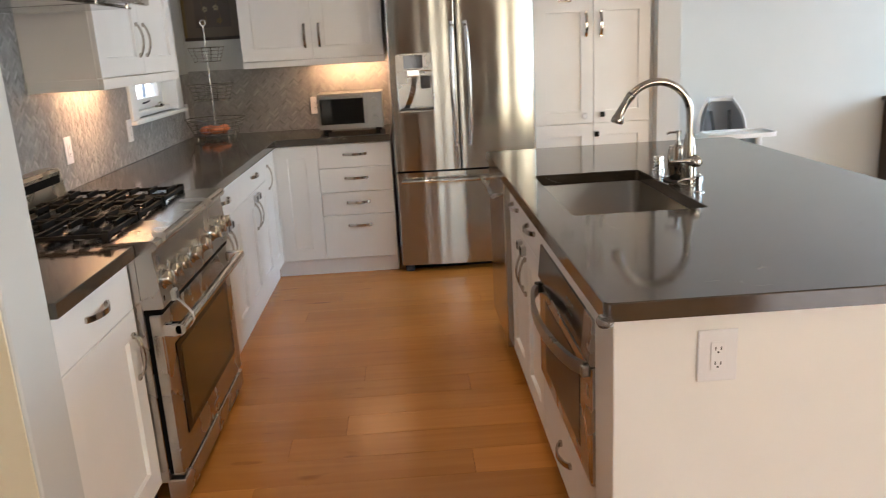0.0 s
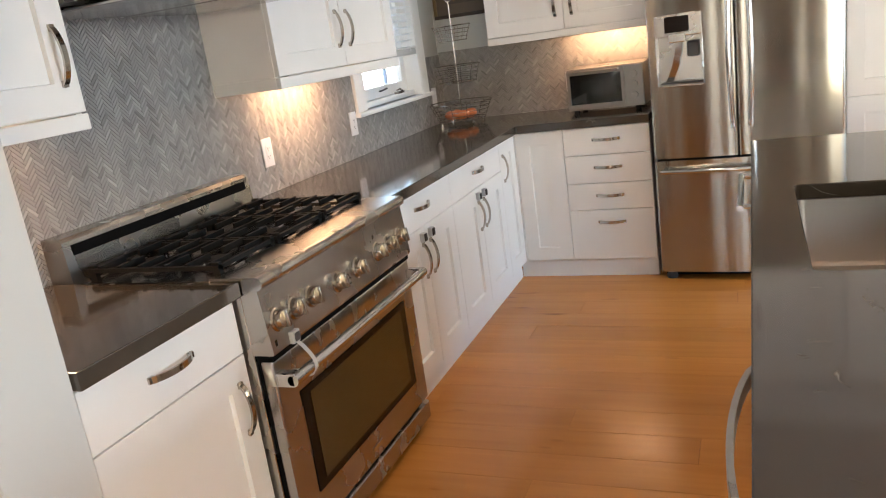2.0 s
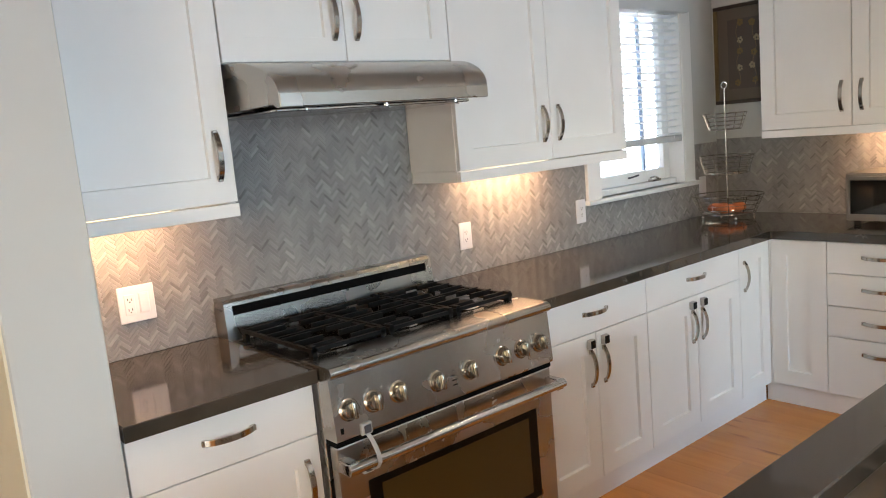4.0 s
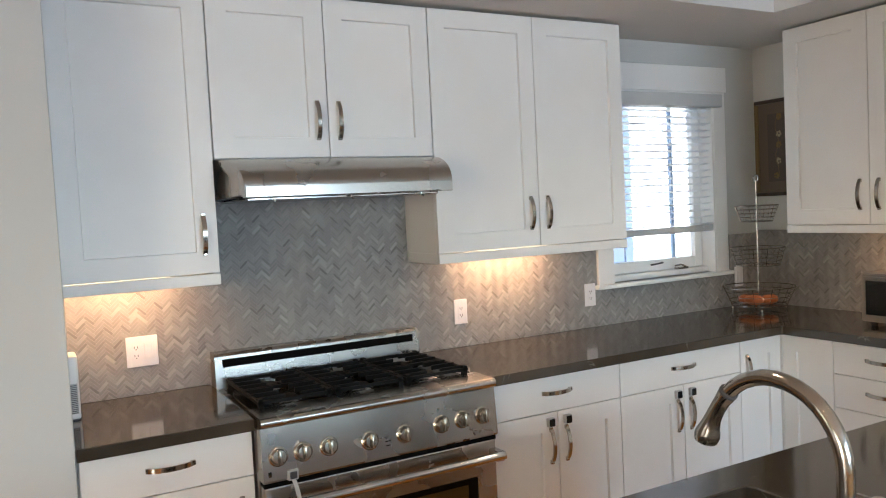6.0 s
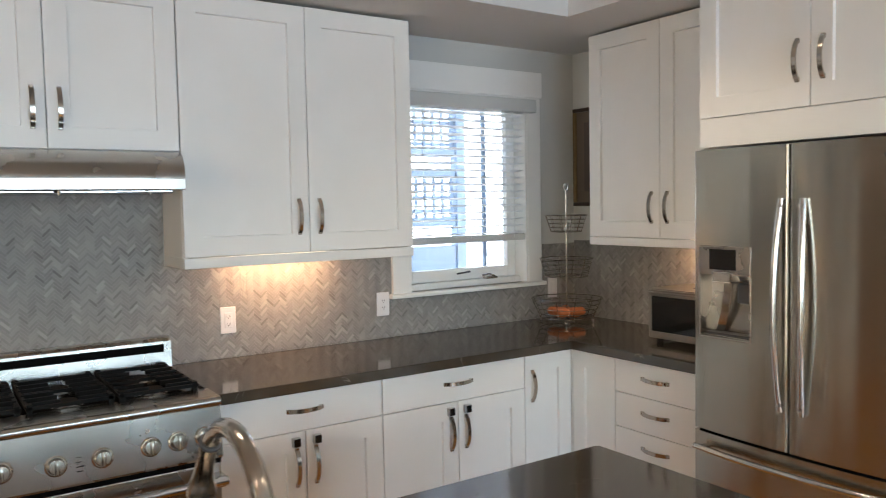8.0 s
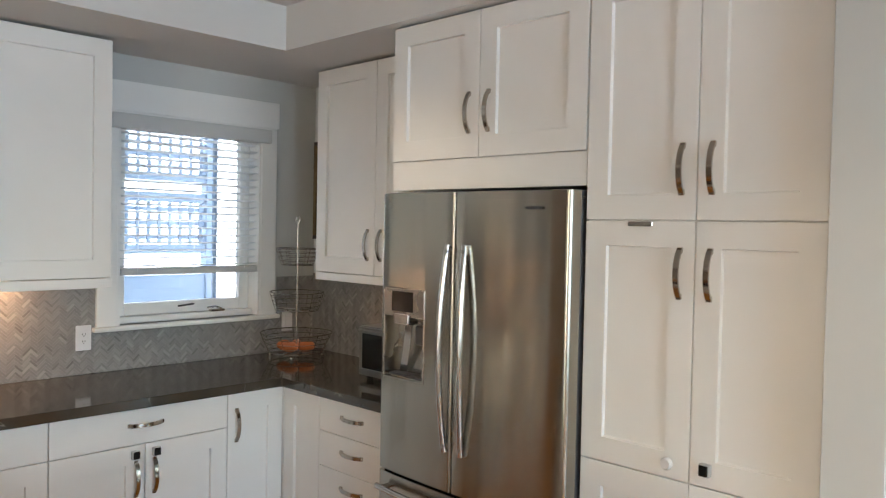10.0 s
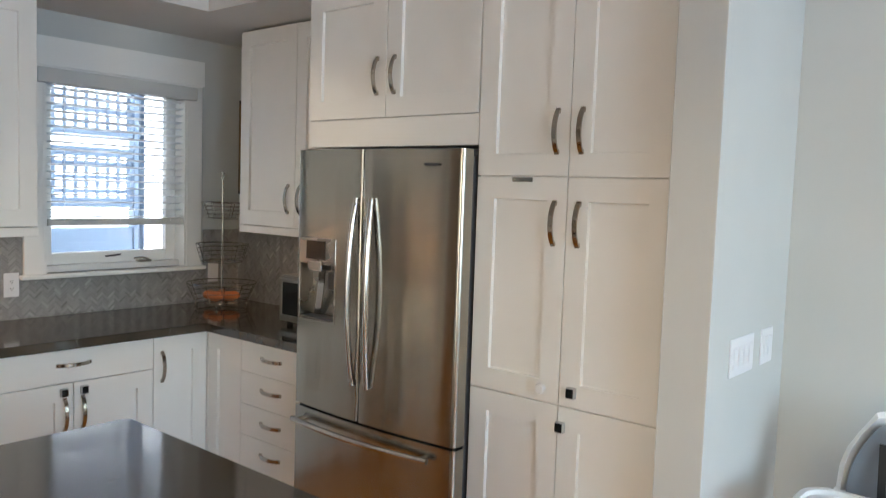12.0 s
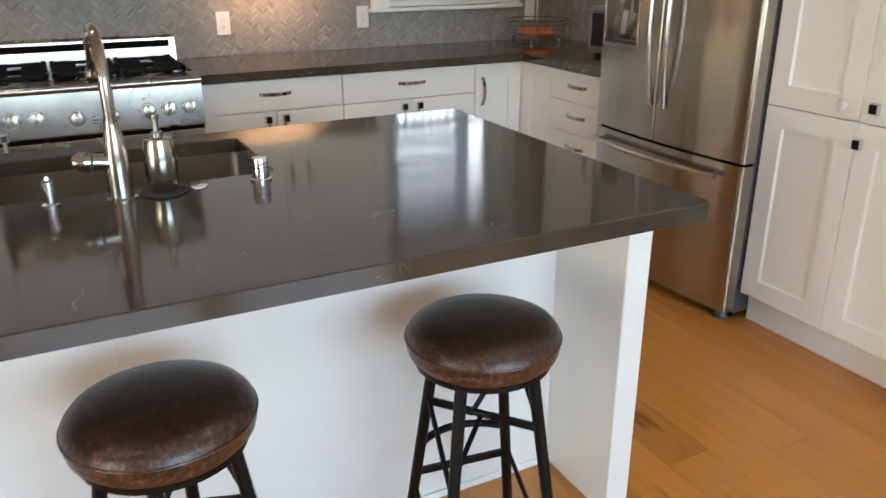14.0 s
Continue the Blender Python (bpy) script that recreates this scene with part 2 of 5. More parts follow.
link(LEATHER, mapped(LEATHER, (170, 170, 170)), vo.inputs["Vector"])
lb = node(LEATHER, "ShaderNodeBump", Strength=0.25, Distance=0.002)
link(LEATHER, vo.outputs[0], lb.inputs["Height"]), link(LEATHER, lb.outputs[0], shader(LEATHER).inputs["Normal"])
BRONZE = material("blackened_iron", (0.009, 0.008, 0.008), 0.42, 0.6)
grain(BRONZE, (80, 80, 80), 0.2, 0.001)
BEECH = material("beech_wood", (0.45, 0.23, 0.09), 0.4)
grain(BEECH, (60, 60, 6), 0.1, 0.001)
WALNUT = material("dark_walnut", (0.035, 0.020, 0.012), 0.4)
grain(WALNUT, (6, 60, 60), 0.1, 0.001)
CUSHION = material("grey_cushion", (0.30, 0.31, 0.33), 0.7)
grain(CUSHION, (300, 300, 300), 0.2, 0.001)
POTATO = material("orange_skin", (0.50, 0.15, 0.05), 0.6)
grain(POTATO, (60, 60, 60), 0.4, 0.003)
MAT_PIC = material("picture_mat", (0.13, 0.10, 0.075), 0.7)
GOLD = material("gold_leaf", (0.20, 0.135, 0.06), 0.5, 0.5)
KNOB = material("warm_knob_steel", (0.40, 0.355, 0.29), 0.2, 1.0)
PETAL = material("petal_paint", (0.34, 0.28, 0.19), 0.7)
PICTURE = material("picture_ground", (0.085, 0.065, 0.055), 0.6)
# siding and fence colours hold the blue cast of skylight outside
SIDING = material("skylit_siding", (0.72, 0.80, 0.88), 0.6)
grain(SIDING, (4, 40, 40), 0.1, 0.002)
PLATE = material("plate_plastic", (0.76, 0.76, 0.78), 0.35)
FENCE = material("skylit_fence", (0.30, 0.39, 0.52), 0.7)
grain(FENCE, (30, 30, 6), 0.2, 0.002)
CONCRETE = material("concrete", (0.35, 0.34, 0.32), 0.9)
tint(CONCRETE, (2, 2, 2), (0.30, 0.29, 0.27), (0.40, 0.39, 0.37))

# ---- building helpers ----
WORLD = {}


def thing(name, at, label, category, group="", kind=""):
    ob = new(name)
    ob.empty_display_size = 0.1
    ob.location = at
    WORLD[ob.name] = Vector(at)
    return tagged(ob, label, category, group, kind)


def part(name, bm, mat, parent=None, label="", smooth=False):
    """Links a bmesh, given in world metres, as one mesh under a thing or a part."""
    bmesh.ops.recalc_face_normals(bm, faces=bm.faces)
    lo = Vector([min(v.co[i] for v in bm.verts) for i in range(3)])
    hi = Vector([max(v.co[i] for v in bm.verts) for i in range(3)])
    c = Vector(((lo.x + hi.x) / 2, (lo.y + hi.y) / 2, lo.z))
    bmesh.ops.translate(bm, verts=bm.verts, vec=-c)
    me = bpy.data.meshes.new(name)
    bm.to_mesh(me)
    bm.free()
    me.materials.append(mat)
    if smooth:
        me.shade_smooth()
        me.set_sharp_from_angle(angle=radians(38))
    ob = new(name, me)
    WORLD[ob.name] = c
    if parent:
        ob.parent = parent
        ob.location = c - WORLD[parent.name]
    else:
        ob.location = c
    if label:
        ob["label"] = label
    return ob


def structure(name, bm, mat, label, category, smooth=False):
    return tagged(part(name, bm, mat, None, "", smooth), label, category, "", "structure")


def box(bm, x0, x1, y0, y1, z0, z1, bev=0.0, seg=1):
    r = bmesh.ops.create_cube(bm, size=1.0)
    vs = r["verts"]
    for v in vs:
        v.co = Vector((x0 if v.co.x < 0 else x1, y0 if v.co.y < 0 else y1, z0 if v.co.z < 0 else z1))
    if bev:
        es = list({e for v in vs for e in v.link_edges})
        bmesh.ops.bevel(bm, geom=es, offset=bev, segments=seg, affect="EDGES", profile=0.5)
    return bm


def cube(x0, x1, y0, y1, z0, z1, bev=0.0, seg=1):
    return box(bmesh.new(), x0, x1, y0, y1, z0, z1, bev, seg)


def lathe(bm, profile, at, axis=(0, 0, 1), seg=24):
    """Turns (radius, height) points round an axis that starts at a place."""
    q = Vector((0, 0, 1)).rotation_difference(Vector(axis).normalized())
    rings = []
    for r, h in profile:
        if r < 1e-6:
            rings.append([bm.verts.new(Vector(at) + q @ Vector((0, 0, h)))])
        else:
            rings.append([bm.verts.new(Vector(at) + q @ Vector((r * math.cos(a), r * math.sin(a), h))) for a in [2 * math.pi * i / seg for i in range(seg)]])
    for a, b in zip(rings, rings[1:]):
        for i in range(seg):
            j = (i + 1) % seg
            f = [a[i % len(a)], a[j % len(a)], b[j % len(b)], b[i % len(b)]]
            f = [v for k, v in enumerate(f) if v not in f[:k]]
            if len(f) > 2:
                bm.faces.new(f)
    for ring in (rings[0], rings[-1]):
        if len(ring) > 2:
            bm.faces.new(ring)
    return bm


def tube(bm, pts, radius, seg=8, closed=False):
    """A round bar along points; radius may be a list."""
    pts = [Vector(p) for p in pts]
    n = len(pts)
    rad = radius if isinstance(radius, (list, tuple)) else [radius] * n
    rings, up = [], None
    for i, p in enumerate(pts):
        a = pts[(i - 1) % n] if closed or i else p
        b = pts[(i + 1) % n] if closed or i < n - 1 else p
        d = (b - a).normalized()
        if up is None:
            up = d.orthogonal().normalized()
        up = (up - d * up.dot(d)).normalized()
        side = d.cross(up)
        rings.append([bm.verts.new(p + (up * math.cos(t) + side * math.sin(t)) * rad[i]) for t in [2 * math.pi * k / seg for k in range(seg)]])
    pairs = list(zip(rings, rings[1:])) + ([(rings[-1], rings[0])] if closed else [])
    for a, b in pairs:
        for k in range(seg):
            bm.faces.new((a[k], a[(k + 1) % seg], b[(k + 1) % seg], b[k]))
    if not closed:
        bm.faces.new(rings[0]), bm.faces.new(rings[-1])
    return bm


def circle(c, r, n=32):
    return [(c[0] + r * math.cos(2 * math.pi * i / n), c[1] + r * math.sin(2 * math.pi * i / n), c[2]) for i in range(n)]


def strap(bm, pts, across, width, thick):
    """A flat bar along points; across is its broad direction."""
    pts, w = [Vector(p) for p in pts], Vector(across).normalized()
    rings = []
    for i, p in enumerate(pts):
        d = (pts[min(i + 1, len(pts) - 1)] - pts[max(i - 1, 0)]).normalized()
        t = d.cross(w).normalized() * thick / 2
        rings.append([bm.verts.new(p + a * w * width / 2 + b * t) for a, b in ((-1, -1), (1, -1), (1, 1), (-1, 1))])
    for a, b in zip(rings, rings[1:]):
        for k in range(4):
            bm.faces.new((a[k], a[(k + 1) % 4], b[(k + 1) % 4], b[k]))
    bm.faces.new(rings[0]), bm.faces.new(rings[-1])
    return bm


def prism(bm, outline, axis, lo, hi):
    """Extrudes a 2D outline along x, y or z."""
    def at(p, q):
        return {"x": (q, p[0], p[1]), "y": (p[0], q, p[1]), "z": (p[0], p[1], q)}[axis]
    a = [bm.verts.new(at(p, lo)) for p in outline]
    b = [bm.verts.new(at(p, hi)) for p in outline]
    bm.faces.new(a), bm.faces.new(b)
    for i in range(len(outline)):
        j = (i + 1) % len(outline)
        bm.faces.new((a[i], a[j], b[j], b[i]))
    return bm


class Face:
    """A cabinet front: u runs along it, v up, n out of it."""

    def __init__(self, axis, plane, out):
        self.axis, self.plane, self.out = axis, plane, out

    def at(self, u, v, n=0.0):
        d = self.plane + self.out * n
        return Vector((d, u, v)) if self.axis == "x" else Vector((u, d, v))

    def u(self):
        return Vector((0, 1, 0)) if self.axis == "x" else Vector((1, 0, 0))

    def n(self):
        return Vector((self.out, 0, 0)) if self.axis == "x" else Vector((0, self.out, 0))

    def slab(self, u0, u1, v0, v1, n0, n1, bev=0.0, seg=1):
        a, b = self.at(u0, v0, n0), self.at(u1, v1, n1)
        return cube(min(a.x, b.x), max(a.x, b.x), min(a.y, b.y), max(a.y, b.y), v0, v1, bev, seg)


WEST = Face("x", -0.698, 1)
UPWEST = Face("x", -1.030, 1)
NORTH = Face("y", 5.305, -1)
UPNORTH = Face("y", 5.618, -1)
ISLAND = Face("x", 0.642, -1)
GAP = 0.0019


def shaker(face, u0, u1, v0, v1, stile=0.078, t=0.02):
    """A framed door with a recessed middle panel."""
    bm = bmesh.new()
    u0, u1, v0, v1 = u0 + GAP, u1 - GAP, v0 + GAP, v1 - GAP

    def ring(d, n):
        return [bm.verts.new(face.at(u, v, n)) for u, v in ((u0 + d, v0 + d), (u1 - d, v0 + d), (u1 - d, v1 - d), (u0 + d, v1 - d))]
    rings = [ring(0, 0), ring(0, t - 0.0015), ring(0.0015, t), ring(stile, t), ring(stile + 0.0025, t - 0.013)]
    for a, b in zip(rings, rings[1:]):
        for i in range(4):
            bm.faces.new((a[i], a[(i + 1) % 4], b[(i + 1) % 4], b[i]))
    bm.faces.new(rings[0]), bm.faces.new(rings[-1])
    return bm


def flat_front(face, u0, u1, v0, v1, t=0.02):
    return face.slab(u0 + GAP, u1 - GAP, v0 + GAP, v1 - GAP, 0, t, 0.0015)


def pull(face, u, v, upright, length=0.150, n=0.02):
    """An arched flat bar handle."""
    bm, pts = bmesh.new(), []
    for i in range(13):
        s = -1 + i / 6
        d = s * length / 2
        h = n + 0.002 + 0.026 * (1 - s * s) ** 0.8 if abs(s) < 1 else n + 0.001
        pts.append(face.at(u, v + d, h) if upright else face.at(u + d, v, h))
    strap(bm, pts, face.u() if upright else (0, 0, 1), 0.0165, 0.0065)
    for s in (-1, 1):
        d = s * (length / 2 - 0.006)
        uu, vv = (u, v + d) if upright else (u + d, v)
        w, h = (0.0082, 0.009) if upright else (0.009, 0.0082)
        a, b = face.at(uu - w, vv - h, n), face.at(uu + w, vv + h, n + 0.009)
        box(bm, min(a.x, b.x), max(a.x, b.x), min(a.y, b.y), max(a.y, b.y), vv - h, vv + h, 0.0015)
    return bm


def door(parent, face, u0, u1, v0, v1, hu=None, hv=None, stile=0.078):
    d = part("door", shaker(face, u0, u1, v0, v1, stile), PAINT, parent)
    if hu is not None:
        part("handle", pull(face, hu, hv, True), NICKEL, d, "arched satin nickel handle", True)
    return d


def drawer(parent, face, u0, u1, v0, v1, handle=True):
    d = part("drawer_front", flat_front(face, u0, u1, v0, v1), PAINT, parent)
    if handle:
        part("handle", pull(face, (u0 + u1) / 2, (v0 + v1) / 2 + 0.008, False), NICKEL, d, "arched satin nickel handle", True)
    return d


def child_lock(face, u, v, name="child_lock", label="grey square adhesive child lock on a cabinet door"):
    a = face.at(u, v, 0.02)
    t = thing(name, a, label, "child lock", "child locks")
    part("base", face.slab(u - 0.017, u + 0.017, v - 0.019, v + 0.019, 0.0205, 0.040, 0.004, 2), LOCK, t)
    part("pad", face.slab(u - 0.0135, u + 0.0135, v - 0.0155, v + 0.0155, 0.040, 0.044, 0.003, 2), BLACK, t, "dark grey push pad")
    return t


def cabinet_body(parent, x0, x1, y0, y1, z0, z1):
    return part("body", cube(x0, x1, y0, y1, z0, z1, 0.001), PAINT, parent)


# ---- the shell of the rooms ----
HI = 2.67
LOW = 2.462
bm = bmesh.new()
for y0, y1, z0, z1 in ((1.872, 4.735, -0.05, 2.85), (5.545, 6.07, -0.05, 2.85), (4.735, 5.545, -0.05, 1.135), (4.735, 5.545, 2.19, 2.85)):
    box(bm, -1.47, -1.32, y0, y1, z0, z1)
structure("wall_west", bm, WALL, "pale grey painted kitchen wall with a window", "wall")
structure("wall_living", cube(-1.47, -1.32, -3.35, 1.872, -0.05, 2.85), TAUPE, "unseen living room wall, dark taupe to tone reflections", "wall")
structure("wall_north", cube(-1.32, 6.35, 5.92, 6.07, -0.05, 2.85), WALL, "pale grey painted wall behind the cabinets and dining corner", "wall")
# out of view; the pier is added to break up window reflections in steel
bm = bmesh.new()
for y0, y1, z0, z1 in ((-3.35, 2.3, -0.05, 2.85), (3.6, 3.9, -0.05, 2.85), (5.2, 5.92, -0.05, 2.85), (2.3, 3.6, -0.05, 0.82), (2.3, 3.6, 2.36, 2.85), (3.9, 5.2, -0.05, 0.82), (3.9, 5.2, 2.36, 2.85)):
    box(bm, 6.2, 6.35, y0, y1, z0, z1)
structure("wall_east", bm, WALL, "unseen painted wall, two openings split by an added pier", "wall")
# out of view; both openings are added to let the south fill light in
bm = bmesh.new()
for x0, x1, z0, z1 in ((-1.32, 0.0, -0.05, 2.85), (0.4, 3.3, -0.05, 2.85), (5.7, 6.2, -0.05, 2.85), (0.0, 0.4, -0.05, 0.25), (0.0, 0.4, 2.42, 2.85), (3.3, 5.7, -0.05, 0.25), (3.3, 5.7, 2.42, 2.85)):
    box(bm, x0, x1, -3.35, -3.2, z0, z1)
structure("wall_south", bm, TAUPE, "unseen taupe wall with two openings added for fill light", "wall")
bm = prism(bmesh.new(), ((-1.32, 1.828), (-0.656, 1.828), (-0.652, 1.832), (-0.667, 2.037), (-0.671, 2.040), (-1.32, 2.040)), "z", 0.0, LOW)
structure("wall_stub", bm, WALL, "short white painted wall end beside the base cabinets", "wall")
structure("wall_stub_face", cube(-1.32, -0.660, 1.822, 1.828, 0.0, LOW), CREAM, "cream painted face of the short wall", "wall")
structure("wall_divider", cube(1.797, 1.945, 5.205, 5.92, 0.0, HI, 0.003, 2), WALL, "pale painted wall end beside the pantry cabinet", "wall")
bm = cube(-1.47, 6.35, -3.35, 6.07, HI, HI + 0.12)
structure("ceiling", bm, CEIL, "raised flat white ceiling", "ceiling")
bm = bmesh.new()
box(bm, -1.32, -0.628, -3.2, 5.92, LOW, HI - 0.002)
box(bm, -0.628, 1.797, 5.236, 5.92, LOW, HI - 0.002)
structure("ceiling_soffit", bm, CEIL, "dropped white ceiling border above the cabinets", "ceiling")
base_label = "white painted baseboard with an eased top edge"
bm = bmesh.new()
for o, ax, lo, hi in ((((5.205, 0), (5.190, 0), (5.190, 0.125), (5.196, 0.135), (5.205, 0.135)), "x", 1.797, 1.960), (((1.945, 0), (1.960, 0), (1.960, 0.125), (1.954, 0.135), (1.945, 0.135)), "y", 5.2052, 5.905)):
    prism(bm, o, ax, lo, hi)
structure("baseboard_1", bm, TRIM, base_label, "baseboard")
structure("baseboard_2", prism(bmesh.new(), ((5.92, 0), (5.905, 0), (5.905, 0.125), (5.911, 0.135), (5.92, 0.135)), "x", 1.945, 6.2), TRIM, base_label, "baseboard")
structure("baseboard_3", prism(bmesh.new(), ((1.822, 0), (1.807, 0), (1.807, 0.125), (1.813, 0.135), (1.822, 0.135)), "x", -1.32, -0.660), TRIM, base_label, "baseboard")
structure("floor_base", cube(-1.47, 6.35, -3.35, 6.07, -0.06, -0.014), DARK, "dark floor joints under the oak planks", "floor")

# unseen roof; its deep eaves are added to keep sun off the lattice
bm = bmesh.new()
box(bm, -2.30, 7.75, -3.35, 6.07, 2.86, 2.98), box(bm, -2.30, 7.75, -4.75, -3.35, 2.86, 2.98)
structure("roof", bm, CONCRETE, "unseen flat roof, eaves added to shade lattice and openings", "roof")

# ground and neighbours outside
structure("ground", cube(-400, 400, -400, 400, -0.75, -0.65), CONCRETE, "pale concrete ground outside", "ground")


def neighbour_house():
    t = thing("house", (-6.2, 7.0, -0.65), "white house with lap siding outside the window", "house")
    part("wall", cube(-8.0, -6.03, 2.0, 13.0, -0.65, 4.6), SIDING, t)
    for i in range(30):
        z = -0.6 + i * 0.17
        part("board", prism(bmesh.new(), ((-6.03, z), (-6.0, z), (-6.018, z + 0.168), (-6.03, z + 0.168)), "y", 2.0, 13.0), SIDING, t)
    part("roof", prism(bmesh.new(), ((-5.4, 4.6), (-5.4, 4.72), (-7.2, 5.7), (-9.0, 4.72), (-9.0, 4.6)), "y", 1.7, 13.3), CONCRETE, t)


neighbour_house()


def fence():
    t = thing("lattice_screen", (-2.4, 4.6, -0.65), "lattice garden screen with square holes, skylight blue in its colour", "fence")
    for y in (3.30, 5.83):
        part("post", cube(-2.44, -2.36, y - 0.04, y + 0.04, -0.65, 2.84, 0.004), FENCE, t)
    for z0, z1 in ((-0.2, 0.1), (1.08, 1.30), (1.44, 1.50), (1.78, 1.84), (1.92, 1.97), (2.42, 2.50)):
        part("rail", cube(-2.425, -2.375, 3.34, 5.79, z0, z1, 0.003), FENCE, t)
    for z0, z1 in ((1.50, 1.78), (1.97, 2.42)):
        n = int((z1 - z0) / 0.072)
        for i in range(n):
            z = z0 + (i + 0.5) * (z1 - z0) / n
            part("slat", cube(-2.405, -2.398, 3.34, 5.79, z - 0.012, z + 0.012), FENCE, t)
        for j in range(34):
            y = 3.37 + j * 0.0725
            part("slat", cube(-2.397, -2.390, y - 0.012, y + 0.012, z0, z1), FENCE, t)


fence()

# ---- window, blind ----


def kitchen_window():
    t = thing("window_1", (-1.32, 5.14, 1.135), "white casement window with wide flat trim and a crank", "window", kind="structure")
    part("casing", cube(-1.32, -1.297, 4.640, 4.738, 1.135, 2.186, 0.002), TRIM, t)
    part("casing", cube(-1.32, -1.297, 5.542, 5.640, 1.135, 2.186, 0.002), TRIM, t)
    part("head_casing", cube(-1.32, -1.290, 4.630, 5.650, 2.186, 2.330, 0.002), TRIM, t)
    part("window_sill", cube(-1.40, -1.276, 4.622, 5.662, 1.112, 1.135, 0.006, 3), TRIM, t)
    for y0, y1, z0, z1 in ((4.735, 4.752, 1.135, 2.19), (5.528, 5.545, 1.135, 2.19), (4.752, 5.528, 2.172, 2.19)):
        part("jamb", cube(-1.47, -1.30, y0, y1, z0, z1), TRIM, t)
    part("stool_rise", cube(-1.47, -1.355, 4.752, 5.528, 1.135, 1.168, 0.003), TRIM, t)
    bm = bmesh.new()
    for y0, y1, z0, z1 in ((4.756, 4.815, 1.170, 2.170), (5.465, 5.524, 1.170, 2.170), (4.815, 5.465, 1.170, 1.232), (4.815, 5.465, 2.108, 2.170)):
        box(bm, -1.440, -1.395, y0, y1, z0, z1, 0.003)
    sash = part("window_frame", bm, TRIM, t)
    g = part("pane", cube(-1.421, -1.415, 4.815, 5.465, 1.232, 2.108), GLASS, sash)
    g.visible_shadow = False
    part("screen_rail", cube(-1.462, -1.444, 5.33, 5.352, 1.17, 2.17), FENCE, t)
    bm = cube(-1.372, -1.335, 5.265, 5.345, 1.168, 1.182, 0.004, 2)
    tube(bm, [(-1.345, 5.33, 1.183), (-1.340, 5.29, 1.196), (-1.338, 5.24, 1.192)], 0.005)
    part("crank", bm, NICKEL, t, "folded nickel window crank", True)
    part("latch", tube(bmesh.new(), [(-1.388, 5.10, 1.205), (-1.375, 5.11, 1.207), (-1.372, 5.18, 1.214)], 0.005), GREY, t, "dark latch lever", True)


kitchen_window()


def blind():
    t = thing("window_blind", (-1.335, 5.14, 1.38), "white slatted blind lowered over two thirds of the window", "blind")
    part("valance", cube(-1.345, -1.262, 4.694, 5.586, 2.098, 2.172, 0.006, 2), VALANCE, t, "grey-white flat valance")
    for i in range(18):
        z = 1.425 + i * 0.0385
        bm = bmesh.new()
        pts = [(-1.352, z - 0.004), (-1.328, z + 0.002), (-1.304, z + 0.003), (-1.304, z + 0.0055), (-1.328, z + 0.0048), (-1.352, z - 0.0012)]
        part("slat", prism(bm, pts, "y", 4.758, 5.522), SLATM, t)
    part("bottom_rail", cube(-1.352, -1.302, 4.757, 5.523, 1.380, 1.416, 0.004, 2), VALANCE, t)
    for y in (4.84, 5.14, 5.44):
        part("ladder_cord", tube(bmesh.new(), [(-1.300, y, 1.40), (-1.300, y, 2.10)], 0.0013, 5), SLATM, t)
    part("pull_cord", tube(bmesh.new(), [(-1.290, 5.41, 2.09), (-1.289, 5.41, 1.47)], 0.0014, 5), SLATM, t)


blind()

# ---- base cabinets, west run ----


def base_unit(y0, y1, fronts):
    t = thing("base_cabinet", (-0.95, (y0 + y1) / 2, 0), "white painted base cabinet with shaker doors under a dark worktop", "cabinet", "base cabinets on the range wall")
    cabinet_body(t, -1.315, -0.698, y0, y1, 0.10, 0.873)
    part("toe_kick", cube(-1.315, -0.715, y0, y1, 0.0, 0.10), PAINT, t)
    fronts(t)
    return t


def c0(t):
    drawer(t, WEST, 2.045, 2.583, 0.716, 0.868)
    door(t, WEST, 2.045, 2.583, 0.104, 0.716, 2.535, 0.575)


def c1(t):
    drawer(t, WEST, 3.520, 4.215, 0.716, 0.868)
    door(t, WEST, 3.520, 3.868, 0.104, 0.716, 3.828, 0.575)
    door(t, WEST, 3.868, 4.215, 0.104, 0.716, 3.908, 0.575)


def c2(t):
    drawer(t, WEST, 4.215, 4.983, 0.716, 0.868)
    door(t, WEST, 4.215, 4.598, 0.104, 0.716, 4.558, 0.575)
    door(t, WEST, 4.598, 4.983, 0.104, 0.716, 4.638, 0.575)


def c3(t):
    door(t, WEST, 4.983, 5.280, 0.104, 0.868, 5.028, 0.720)


base_unit(2.042, 2.585, c0), base_unit(3.516, 4.215, c1), base_unit(4.215, 4.983, c2), base_unit(4.983, 5.290, c3)
for y in (3.824, 3.912, 4.553, 4.643):
    child_lock(WEST, y, 0.677)

# north run beside the fridge
t = thing("base_cabinet", (-0.30, 5.62, 0), "white painted corner base cabinet with a shaker door and four drawers", "cabinet")
cabinet_body(t, -0.698, 0.083, 5.305, 5.915, 0.10, 0.873)
part("corner_filler", cube(-0.698, -0.6725, 5.283, 5.3045, 0.10, 0.872), PAINT, t)
part("toe_kick", cube(-0.715, 0.083, 5.306, 5.915, 0.0, 0.10), PAINT, t)
door(t, NORTH, -0.672, -0.392, 0.104, 0.868)
